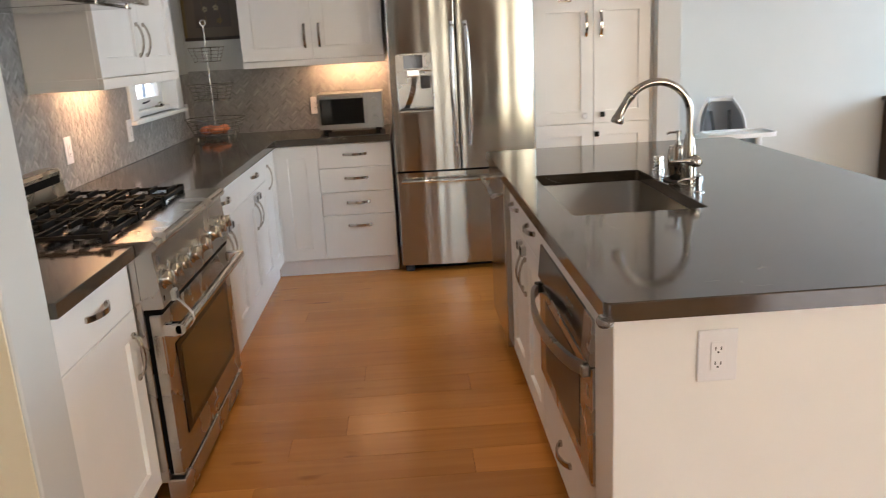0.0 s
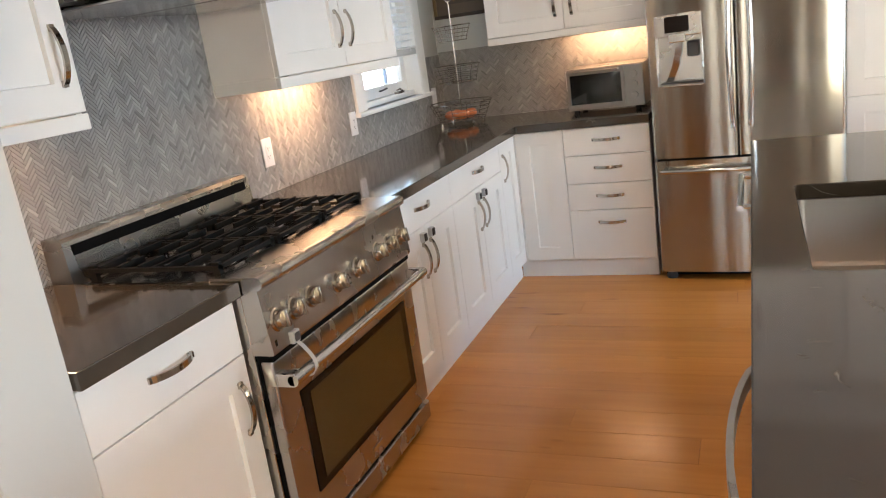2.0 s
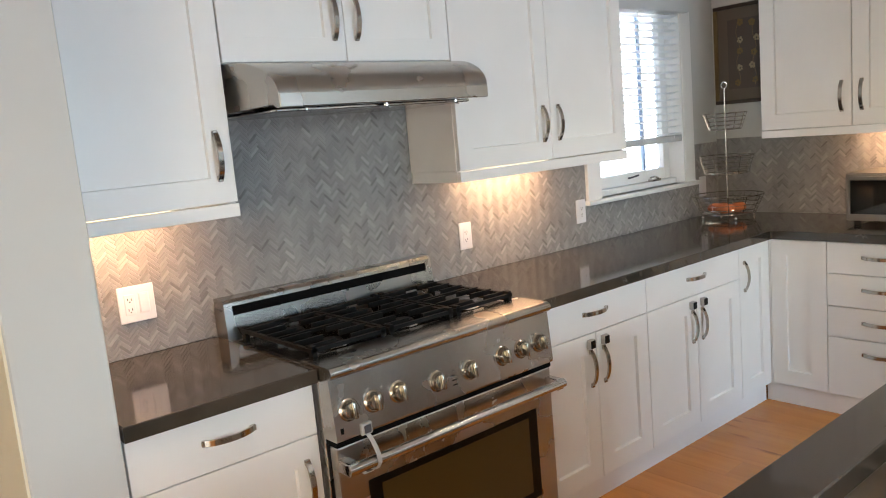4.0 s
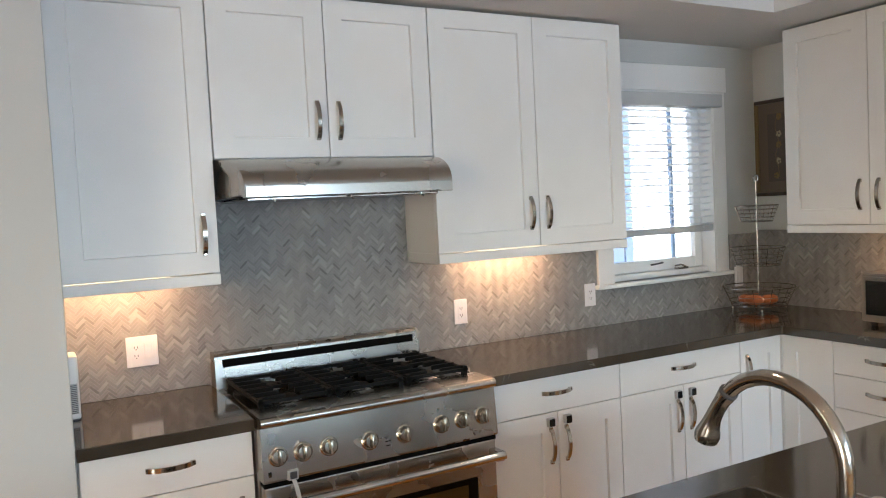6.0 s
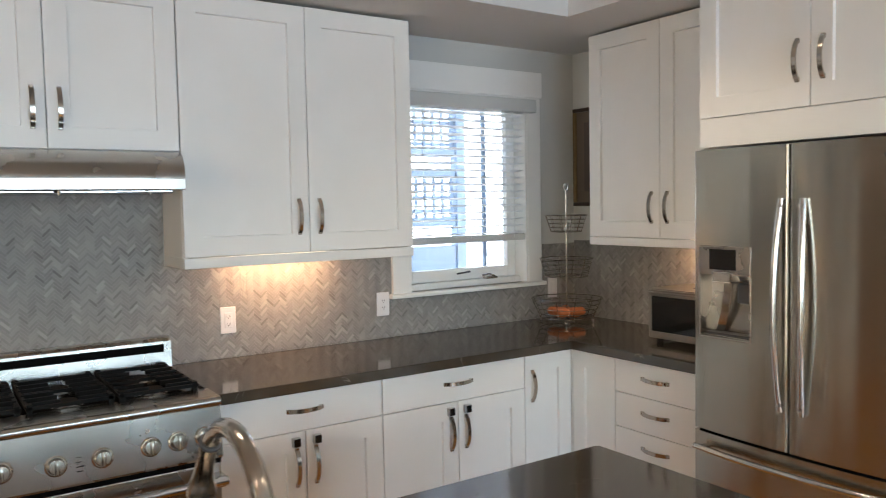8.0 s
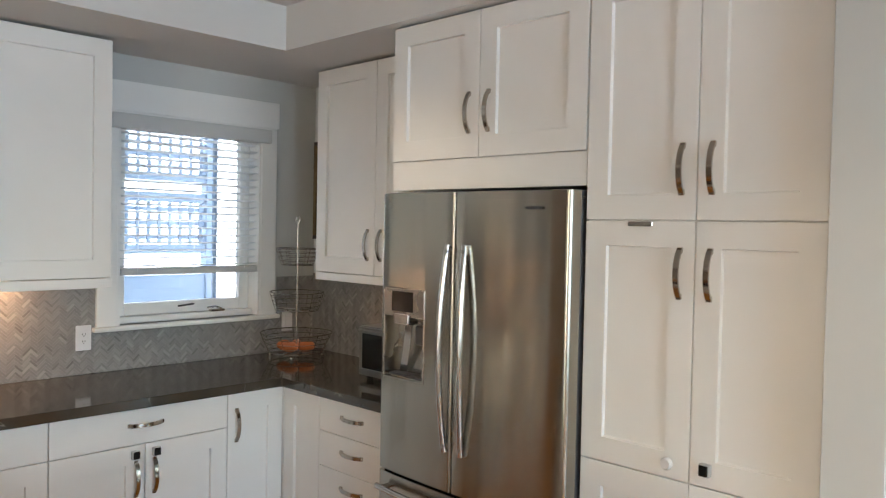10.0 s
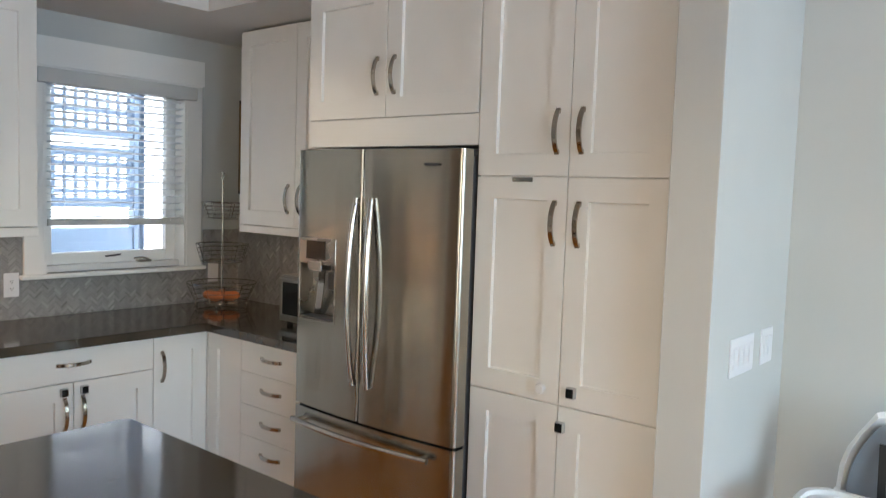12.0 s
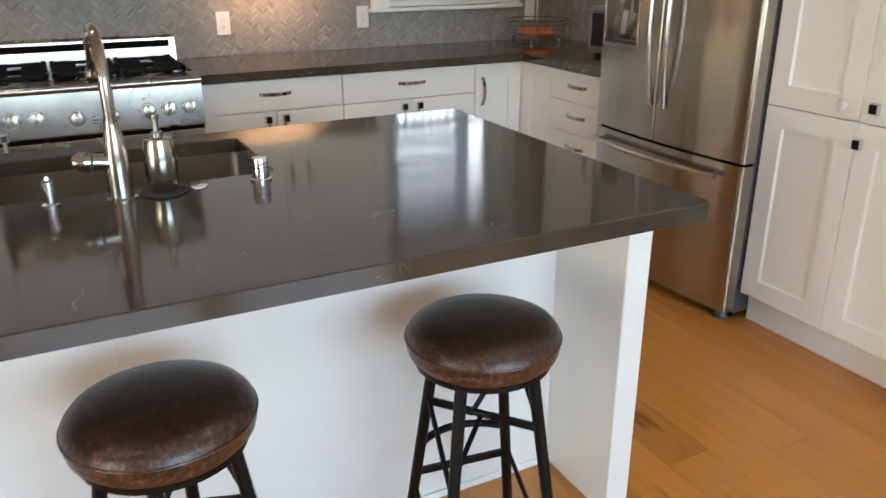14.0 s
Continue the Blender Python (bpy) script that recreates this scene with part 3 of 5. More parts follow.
for z0, z1 in ((0.713, 0.868), (0.552, 0.713), (0.398, 0.552), (0.104, 0.398)):
    d = part("drawer_front", flat_front(NORTH, -0.392, 0.083, z0, z1), PAINT, t)
    part("handle", pull(NORTH, -0.153, z1 - 0.070, False), NICKEL, d, "arched satin nickel handle", True)

# worktops
TOP = 0.915
SLAB = 0.042


def slab_outline(pts):
    bm = prism(bmesh.new(), pts, "z", TOP - SLAB, TOP)
    es = [e for e in bm.edges if abs(e.verts[0].co.z - e.verts[1].co.z) < 1e-5]
    bmesh.ops.bevel(bm, geom=es, offset=0.003, segments=2, affect="EDGES", profile=0.5)
    return bm


def worktop(pts, label):
    ob = part("worktop", slab_outline(pts), QUARTZ, None)
    return tagged(ob, label, "worktop")


worktop([(-1.318, 2.042), (-0.650, 2.042), (-0.650, 2.586), (-1.318, 2.586)], "short dark grey quartz worktop beside the range")
worktop([(-1.318, 3.515), (-0.650, 3.515), (-0.650, 5.250), (-0.643, 5.257), (0.086, 5.257), (0.086, 5.918), (-1.318, 5.918)], "L-shaped dark grey quartz worktop with faint pale veins")

# ---- upper cabinets ----


def upper_unit(y0, y1, z0, z1, rail, side=""):
    t = thing("wall_cabinet", (-1.17, (y0 + y1) / 2, z0), "white painted shaker wall cabinet fixed above the worktop" if rail else "white painted shaker wall cabinet above the range hood", "cabinet", "wall cabinets on the range wall")
    cabinet_body(t, -1.318, -1.030, y0, y1, z0, z1)
    if rail:
        bm = box(bmesh.new(), -1.030, -1.008, y0, y1, rail, z0 - 0.003, 0.0015)
        part("light_rail", bm, PAINT, t)
        part("side_rail", cube(-1.31, -1.0305, y0, y0 + 0.02, rail, z0 - 0.001), PAINT, t)
        part("side_rail", cube(-1.31, -1.0305, y1 - 0.02, y1, rail, z0 - 0.001), PAINT, t)
    return t


t = upper_unit(2.045, 2.587, 1.392, 2.447, 1.348)
door(t, UPWEST, 2.045, 2.587, 1.392, 2.447, 2.535, 1.538)
t = upper_unit(2.589, 3.516, 1.815, 2.447, None)
door(t, UPWEST, 2.589, 3.049, 1.815, 2.447, 3.004, 1.962)
door(t, UPWEST, 3.049, 3.516, 1.815, 2.447, 3.094, 1.962)
t = upper_unit(3.518, 4.589, 1.394, 2.447, 1.349)
door(t, UPWEST, 3.518, 4.061, 1.394, 2.447, 4.012, 1.548)
door(t, UPWEST, 4.061, 4.589, 1.394, 2.447, 4.108, 1.548)

t = thing("wall_cabinet", (-0.39, 5.77, 1.405), "white painted shaker wall cabinet above the toaster oven", "cabinet")
cabinet_body(t, -0.862, 0.075, 5.618, 5.918, 1.405, 2.450)
part("light_rail", cube(-0.862, 0.075, 5.598, 5.618, 1.363, 1.402, 0.0015), PAINT, t)
part("side_rail", cube(-0.862, -0.842, 5.6185, 5.91, 1.363, 1.404), PAINT, t)
door(t, UPNORTH, -0.862, -0.392, 1.405, 2.450, -0.440, 1.555)
door(t, UPNORTH, -0.392, 0.075, 1.405, 2.450, -0.344, 1.555)

t = thing("wall_cabinet", (0.55, 5.61, 1.79), "white painted shaker cabinet over the refrigerator", "cabinet")
cabinet_body(t, 0.078, 1.022, 5.305, 5.918, 1.795, 2.455)
part("filler_panel", cube(0.078, 1.022, 5.291, 5.305, 1.795, 1.909, 0.001), PAINT, t)
door(t, NORTH, 0.078, 0.548, 1.910, 2.455, 0.500, 2.078)
door(t, NORTH, 0.548, 1.022, 1.910, 2.455, 0.596, 2.078)

t = thing("pantry_cabinet", (1.40, 5.61, 0), "tall white shaker pantry cabinet with six doors", "cabinet")
cabinet_body(t, 1.026, 1.792, 5.305, 5.918, 0.125, 2.455)
part("toe_kick", cube(1.026, 1.792, 5.345, 5.918, 0.0, 0.125), PAINT, t)
part("filler_strip", cube(1.780, 1.7965, 5.287, 5.305, 0.0, 2.455), PAINT, t)
door(t, NORTH, 1.026, 1.408, 1.682, 2.455, 1.362, 1.835)
door(t, NORTH, 1.408, 1.780, 1.682, 2.455, 1.456, 1.835)
door(t, NORTH, 1.026, 1.408, 0.905, 1.682, 1.362, 1.525)
door(t, NORTH, 1.408, 1.780, 0.905, 1.682, 1.456, 1.525)
door(t, NORTH, 1.026, 1.408, 0.130, 0.905)
door(t, NORTH, 1.408, 1.780, 0.130, 0.905)
part("door_tag", NORTH.slab(1.185, 1.270, 1.664, 1.679, 0.0205, 0.026, 0.002), NICKEL, t, "small nickel plate under the seam")
child_lock(NORTH, 1.462, 0.960), child_lock(NORTH, 1.425, 0.835)
ob = part("child_lock", lathe(bmesh.new(), [(0.010, 0), (0.010, 0.008), (0.018, 0.012), (0.020, 0.02), (0.015, 0.028), (0, 0.03)], NORTH.at(1.345, 0.955, 0.0203), (0, -1, 0)), WHITE, None, "", True)
tagged(ob, "round translucent white child lock on the pantry door", "child lock")


def under_light(x0, x1, y0, y1, z):
    t = thing("cabinet_light", ((x0 + x1) / 2, (y0 + y1) / 2, z - 0.012), "slim warm light bar under a wall cabinet", "light", "under-cabinet lights")
    part("housing", cube(x0, x1, y0, y1, z - 0.010, z, 0.002), WHITE, t)
    part("lens", cube(x0 + 0.01, x1 - 0.01, y0 + 0.01, y1 - 0.01, z - 0.012, z - 0.0098), LAMP, t, "glowing warm lens")


under_light(-1.22, -1.16, 2.06, 2.44, 1.392)
under_light(-1.22, -1.16, 3.82, 4.22, 1.394)
under_light(-0.36, 0.04, 5.76, 5.82, 1.405)
for x, y in [(0.172, 4.598), (0.35, 2.6), (2.1, 4.2), (2.1, 1.6), (3.9, 3.6), (0.35, 0.5), (2.1, -0.5)]:
    t = thing("downlight", (x, y, HI - 0.006), "round recessed ceiling downlight with white ring", "light", "ceiling downlights")
    part("ring", lathe(bmesh.new(), [(0.055, 0.004), (0.078, 0.0), (0.080, 0.006), (0.055, 0.006)], (x, y, HI - 0.006), seg=32), WHITE, t, "", True)
    part("lens", lathe(bmesh.new(), [(0, 0.0), (0.055, 0.0), (0.055, 0.001), (0, 0.001)], (x, y, HI - 0.0015), seg=32), LAMP, t, "glowing warm lens")

# ---- range hood ----


def range_hood():
    t = thing("range_hood", (-1.04, 3.05, 1.655), "brushed stainless range hood with a curved front", "range hood")
    prof = [(-1.316, 1.812), (-1.02, 1.812)]
    for i in range(11):
        a = math.pi / 2 * (1 - i / 10)
        prof.append((-1.02 + 0.25 * math.cos(a), 1.703 + 0.109 * math.sin(a)))
    prof += [(-0.770, 1.662), (-0.783, 1.660), (-0.80, 1.672), (-1.316, 1.660)]
    bm = bmesh.new()

    def y_at(x, right):
        s = max(0.0, min(1.0, (x + 1.02) / 0.25))
        return 3.513 - 0.046 * s if right else 2.592 + 0.042 * s
    a = [bm.verts.new((x, y_at(x, False), z)) for x, z in prof]
    b = [bm.verts.new((x, y_at(x, True), z)) for x, z in prof]
    bm.faces.new(a), bm.faces.new(b)
    for i in range(len(prof)):
        j = (i + 1) % len(prof)
        bm.faces.new((a[i], a[j], b[j], b[i]))
    part("canopy", bm, STEEL_R, t, "", True)
    part("lip", cube(-0.772, -0.766, 2.636, 3.465, 1.661, 1.702, 0.002), STEEL_R, t, "bright polished front lip")
    for y0, y1 in ((2.66, 3.04), (3.06, 3.44)):
        part("filter", cube(-1.25, -0.84, y0, y1, 1.651, 1.662, 0.003), STEEL, t)
    for y in (2.75, 3.05, 3.35):
        part("hook", tube(bmesh.new(), [(-0.815, y, 1.668), (-0.815, y, 1.648), (-0.80, y, 1.646)], 0.004, 8), STEEL, t, "", True)


range_hood()

# ---- range ----


def gas_range():
    t = thing("gas_range", (-0.95, 3.05, 0), "stainless gas range with eight knobs and black iron grates", "range")
    Y0, Y1 = 2.590, 3.511
    part("body", cube(-1.30, -0.655, Y0, Y1, 0.10, 0.895, 0.002), STEEL_R, t)
    for y in (2.66, 3.44):
        part("foot", lathe(bmesh.new(), [(0.018, 0), (0.018, 0.10)], (-0.75, y, 0.0), seg=12), DARK, t)
    part("kick_panel", cube(-0.665, -0.603, Y0 + 0.002, Y1 - 0.002, 0.035, 0.108, 0.006, 2), STEEL_R, t)
    part("cooktop", cube(-1.23, -0.670, Y0, Y1, 0.896, 0.904, 0.002), STEEL_R, t)
    part("burner_tray", cube(-1.205, -0.735, Y0 + 0.025, Y1 - 0.025, 0.9045, 0.9075, 0.001), BLACK, t, "black enamel burner tray")
    prof = [(-0.745, 0.905), (-0.745, 0.924), (-0.610, 0.924)]
    for i in range(9):
        a = math.pi / 2 - math.pi * i / 8
        prof.append((-0.600 + 0.018 * math.cos(a), 0.906 + 0.018 * math.sin(a)))
    prof += [(-0.655, 0.888)]
    part("bullnose", prism(bmesh.new(), prof, "y", Y0, Y1), STEEL_R, t, "rounded steel front ledge", True)
    part("control_panel", prism(bmesh.new(), [(-0.655, 0.888), (-0.602, 0.888), (-0.588, 0.712), (-0.592, 0.704), (-0.655, 0.704)], "y", Y0, Y1), STEEL_R, t)
    nrm = Vector((0.176, 0, 0.024)).normalized()
    for y, z in ((2.644, 0.788), (2.731, 0.788), (2.824, 0.789), (2.977, 0.779), (3.115, 0.779), (3.268, 0.786), (3.358, 0.788), (3.449, 0.789)):
        at = Vector((-0.5985 + (0.788 - z) * 0.08, y, z))
        k = part("knob", lathe(bmesh.new(), [(0.034, 0), (0.034, 0.006), (0.029, 0.010), (0.027, 0.010), (0.025, 0.024), (0.022, 0.028), (0, 0.029)], at, nrm), KNOB, t, "polished warm steel knob", True)
        bm = bmesh.new()
        box(bm, 0.026, 0.043, -0.006, 0.006, -0.024, 0.024, 0.003, 2)
        q = Vector((1, 0, 0)).rotation_difference(nrm)
        for v in bm.verts:
            v.co = at + q @ v.co
        part("grip", bm, KNOB, k, "", True)
        part("marking", cube(-0.6108, -0.6098, y - 0.004, y + 0.004, 0.836, 0.844), DARK, t)
    for i in range(6):
        part("marking", cube(-0.6035 + 0.003 * i, -0.6005 + 0.003 * i, 3.035, 3.035 + (0.014, 0.024, 0.018)[i % 3], 0.822 - i * 0.0145, 0.8245 - i * 0.0145), DARK, t)
    part("switch", cube(-0.594, -0.589, 2.606, 2.618, 0.715, 0.742, 0.001), BLACK, t, "small black rocker switch")
    part("vent_gap", cube(-0.6548, -0.599, Y0 + 0.004, Y1 - 0.004, 0.6845, 0.7038), DARK, t, "black vent slot")
    # oven door with a window
    F = Face("x", -0.655, 1)
    d = part("oven_door", F.slab(Y0 + 0.003, Y1 - 0.003, 0.122, 0.684, 0.014, 0.052, 0.006, 2), STEEL_R, t)
    part("gasket", F.slab(Y0 + 0.010, Y1 - 0.010, 0.125, 0.684, 0.0002, 0.0145), DARK, t, "black door gasket")
    part("window_border", F.slab(2.690, 3.420, 0.225, 0.552, 0.0525, 0.0545, 0.001), BLACKGLASS, d, "black glass border")
    part("window", F.slab(2.735, 3.375, 0.252, 0.530, 0.0547, 0.0557), OVENGLASS, d, "dark amber oven glass")
    part("badge", F.slab(3.03, 3.10, 0.155, 0.172, 0.0523, 0.0545, 0.001), STEEL, d, "small plain steel badge")
    bm = tube(bmesh.new(), [(-0.548, Y0 + 0.002, 0.632), (-0.548, Y1 + 0.002, 0.632)], 0.0165, 20)
    hnd = part("handle", bm, STEEL, d, "thick round steel towel-bar handle", True)
    for y in (Y0 + 0.02, Y1 - 0.02):
        part("bracket", cube(-0.604, -0.540, y - 0.018, y + 0.018, 0.612, 0.652, 0.006, 2), STEEL, hnd)
    # back guard
    bm = prism(bmesh.new(), [(-1.312, 0.905), (-1.228, 0.905), (-1.236, 1.036), (-1.244, 1.048), (-1.312, 1.048)], "y", Y0, Y1)
    g = part("back_guard", bm, STEEL_R, t)
    part("slot", prism(bmesh.new(), [(-1.2335, 0.992), (-1.2325, 0.992), (-1.2345, 1.024), (-1.2355, 1.024)], "y", Y0 + 0.03, Y1 - 0.03), DARK, g, "long black vent slot")
    # burners and grates
    for gy in (2.762, 3.050, 3.338):
        for gx in (-1.085, -0.845):
            b = part("burner", lathe(bmesh.new(), [(0.055, 0), (0.055, 0.006), (0.040, 0.014), (0.036, 0.014)], (gx, gy, 0.9076)), STEEL, t, "", True)
            part("cap", lathe(bmesh.new(), [(0.036, 0), (0.038, 0.005), (0.034, 0.011), (0, 0.012)], (gx, gy, 0.9217)), IRON, b, "black burner cap", True)
    for gy in (2.762, 3.050, 3.338):
        bm = bmesh.new()
        y0, y1, x0, x1, z1 = gy - 0.138, gy + 0.138, -1.200, -0.735, 0.952
        for y in (y0 + 0.006, y1 - 0.006):
            box(bm, x0, x1, y - 0.006, y + 0.006, z1 - 0.016, z1 - 0.004)
        for x in (x0, -0.974, x1 - 0.012):
            box(bm, x, x + 0.012, y0 + 0.012, y1 - 0.012, z1 - 0.016, z1 - 0.004)
        for cx in (-1.085, -0.845):
            for k in range(3):
                for s in (-1, 1):
                    x = cx + (k - 1) * 0.074
                    ya, yb = (y0 + 0.004, gy - 0.030) if s < 0 else (gy + 0.030, y1 - 0.004)
                    box(bm, x - 0.0045, x + 0.0045, ya, yb, z1 - 0.016, z1 + 0.002)
        for x in (x0 + 0.012, x1 - 0.012):
            for y in (y0 + 0.012, y1 - 0.012):
                box(bm, x - 0.012, x + 0.012, y - 0.008, y + 0.008, 0.9078, z1 + 0.004)
        part("grate", bm, IRON, t, "black cast iron grate")


gas_range()
# strap lock between the range panel and its door
t = thing("child_lock", (-0.585, 2.69, 0.60), "grey strap child lock across the oven door", "child lock")
for z, x in ((0.722, -0.590), (0.600, -0.603)):
    part("pad", cube(x + 0.001, x + 0.016, 2.668, 2.706, z - 0.018, z + 0.018, 0.004, 2), LOCK, t)
    part("button", cube(x + 0.016, x + 0.021, 2.675, 2.699, z - 0.012, z + 0.012, 0.003, 2), GREY, t, "dark grey push pad")
bm = strap(bmesh.new(), [(-0.574, 2.687, 0.706), (-0.560, 2.689, 0.692), (-0.545, 2.690, 0.672), (-0.534, 2.690, 0.655), (-0.530, 2.690, 0.630), (-0.545, 2.689, 0.608), (-0.582, 2.687, 0.600)], (0, 1, 0), 0.014, 0.002)
part("strap", bm, LOCK, t, "translucent grey strap")

# ---- refrigerator ----


def fridge():
    t = thing("refrigerator", (0.565, 5.55, 0), "stainless French-door refrigerator with water dispenser and bottom freezer", "refrigerator")
    X0, X1, M, YB = 0.108, 1.020, 0.530, 5.268
    part("body", cube(X0 + 0.006, X1 - 0.004, YB + 0.008, 5.90, 0.03, 1.755, 0.004), GREY, t, "dark grey steel casing")

    def front(x, xa, xb, ra=0.006, rb=0.006):
        s = (x - 0.565) / 0.457
        y = 5.186 + 0.026 * s * s
        for edge, r in ((x - xa, ra), (xb - x, rb)):
            if edge < r:
                y += r - math.sqrt(max(0.0, r * r - (r - edge) ** 2))
        return y

    def panel(xa, xb, za, zb, ra, rb, hole=None):
        bm = bmesh.new()
        xs = {xa, xb}
        xs |= {xa + ra * k for k in (0.05, 0.2, 0.45, 0.75, 1.0)} | {xb - rb * k for k in (0.05, 0.2, 0.45, 0.75, 1.0)}
        xs |= {xa + ra + (xb - rb - xa - ra) * k / 8 for k in range(9)}
        zs = {za, zb}
        if hole:
            xs, zs = {x for x in xs if not hole[0] - 0.004 < x < hole[1] + 0.004 or hole[0] <= x <= hole[1]} | {hole[0], hole[1]}, zs | {hole[2], hole[3]}
        xs, zs = sorted(xs), sorted(zs)
        grid = [[bm.verts.new((x, front(x, xa, xb, ra, rb), z)) for x in xs] for z in zs]
        for i in range(len(zs) - 1):
            for j in range(len(xs) - 1):
                if hole and hole[0] - 1e-6 <= xs[j] and xs[j + 1] <= hole[1] + 1e-6 and hole[2] - 1e-6 <= zs[i] and zs[i + 1] <= hole[3] + 1e-6:
                    continue
                bm.faces.new((grid[i][j], grid[i][j + 1], grid[i + 1][j + 1], grid[i + 1][j]))
        back = [[bm.verts.new((x, YB, z)) for x in (xa, xb)] for z in (za, zb)]
        bm.faces.new(grid[0] + [back[0][1], back[0][0]])
        bm.faces.new(grid[-1] + [back[1][1], back[1][0]])
        bm.faces.new([r[0] for r in grid] + [back[1][0], back[0][0]])
        bm.faces.new([r[-1] for r in grid] + [back[1][1], back[0][1]])
        bm.faces.new((back[0][0], back[0][1], back[1][1], back[1][0]))
        return bm
    H = (0.158, 0.372, 1.062, 1.296)
    ld = part("door", panel(X0, M - 0.002, 0.676, 1.778, 0.012, 0.012, H), STEEL_H, t, "door with a recessed water dispenser", True)
    rd = part("door", panel(M + 0.002, X1, 0.676, 1.778, 0.012, 0.018), STEEL_H, t, "", True)
    fz = part("freezer_drawer", panel(X0, X1, 0.048, 0.664, 0.012, 0.018), STEEL_H, t, "", True)
    part("seal", cube(X0 + 0.01, X1 - 0.012, 5.235, 5.275, 0.662, 0.678), DARK, t, "dark door seal")
    part("seal", cube(M - 0.003, M + 0.003, 5.215, 5.26, 0.680, 1.772), DARK, t, "dark door seal")
    # dispenser
    bm = bmesh.new()
    y0, y1 = 5.198, 5.262
    box(bm, H[0], H[1], y1, y1 + 0.003, H[2], H[3])
    box(bm, H[0] - 0.001, H[0], y0, y1, H[2], H[3]), box(bm, H[1], H[1] + 0.001, y0, y1, H[2], H[3])
    box(bm, H[0], H[1], y0, y1, H[3], H[3] + 0.001), box(bm, H[0], H[1], y0, y1, H[2] - 0.001, H[2])
    part("dispenser_recess", bm, STEEL_R, ld)
    part("dispenser_panel", cube(0.150, 0.380, 5.187, 5.204, 1.298, 1.408, 0.004, 2), STEEL_R, ld)
    part("dispenser_rim", cube(0.150, 0.157, 5.187, 5.206, 1.056, 1.298, 0.002), STEEL_R, ld)
    part("dispenser_rim", cube(0.373, 0.380, 5.187, 5.206, 1.056, 1.298, 0.002), STEEL_R, ld)
    part("dispenser_rim", cube(0.150, 0.380, 5.187, 5.206, 1.049, 1.057, 0.002), STEEL_R, ld)
    part("display", cube(0.200, 0.318, 5.1850, 5.1872, 1.318, 1.396), DISPLAY, ld, "dark dispenser display")
    part("nozzle", cube(0.215, 0.300, 5.180, 5.240, 1.268, 1.312, 0.005, 2), STEEL, ld)
    bm = strap(bmesh.new(), [(0.262, 5.222, 1.268), (0.258, 5.222, 1.22), (0.240, 5.230, 1.15), (0.212, 5.245, 1.085), (0.198, 5.250, 1.066)], (1, 0.1, 0), 0.034, 0.006)
    part("paddle", bm, STEEL, ld, "", True)
    part("ice_chute", cube(0.300, 0.362, 5.215, 5.258, 1.190, 1.268, 0.010, 2), GREY, ld)
    part("drip_tray", cube(0.165, 0.366, 5.205, 5.258, 1.0625, 1.070, 0.002), GREY, ld)
    # bowed handles
    for x, dd, lean in ((0.508, ld, -0.008), (0.590, rd, 0.008)):
        pts = []
        for i in range(17):
            s = -1 + i / 8
            pts.append((x + lean * (1 - s * s) * 1.4, 5.176 - 0.028 * (1 - s * s), 1.205 + s * 0.380))
        h = part("handle", tube(bmesh.new(), pts, 0.0125, 14), STEEL, dd, "long bowed steel handle", True)
        for z in (0.850, 1.560):
            part("standoff", tube(bmesh.new(), [(x, 5.200, z), (x, 5.160, z)], 0.010, 10), STEEL, h, "", True)
    pts = [(0.142 + 0.78 * i / 16, 5.172 - 0.034 * (1 - (i / 8 - 1) ** 2), 0.612) for i in range(17)]
    h = part("handle", tube(bmesh.new(), pts, 0.0125, 14), STEEL, fz, "long bowed steel handle", True)
    for x in (0.175, 0.890):
        part("standoff", tube(bmesh.new(), [(x, 5.215, 0.612), (x, 5.160, 0.612)], 0.010, 10), STEEL, h, "", True)
    part("badge", cube(0.850, 0.915, 5.1895, 5.1925, 1.715, 1.724), GREY, rd, "small plain dark badge")
    for x in (0.16, 0.97):
        part("hinge_cover", cube(x - 0.045, x + 0.045, 5.225, 5.33, 1.756, 1.781, 0.006, 2), GREY, t)
        part("foot", lathe(bmesh.new(), [(0.028, 0), (0.032, 0.012), (0.022, 0.035)], (x, 5.26, 0), seg=16), GREY, t)
    part("grille", cube(X0 + 0.02, X1 - 0.02, 5.262, 5.30, 0.012, 0.055), DARK, t)


fridge()

# ---- island ----
IX0, IX1, IY0, IY1 = 0.592, 1.853, 1.777, 4.182
SX0, SX1, SY0, SY1 = 0.706, 1.134, 2.607, 3.372


def corner(cx, cy, r, a0, n=5):
    return [(cx + r * math.cos(radians(a0 + 90 * i / n)), cy + r * math.sin(radians(a0 + 90 * i / n))) for i in range(n + 1)]


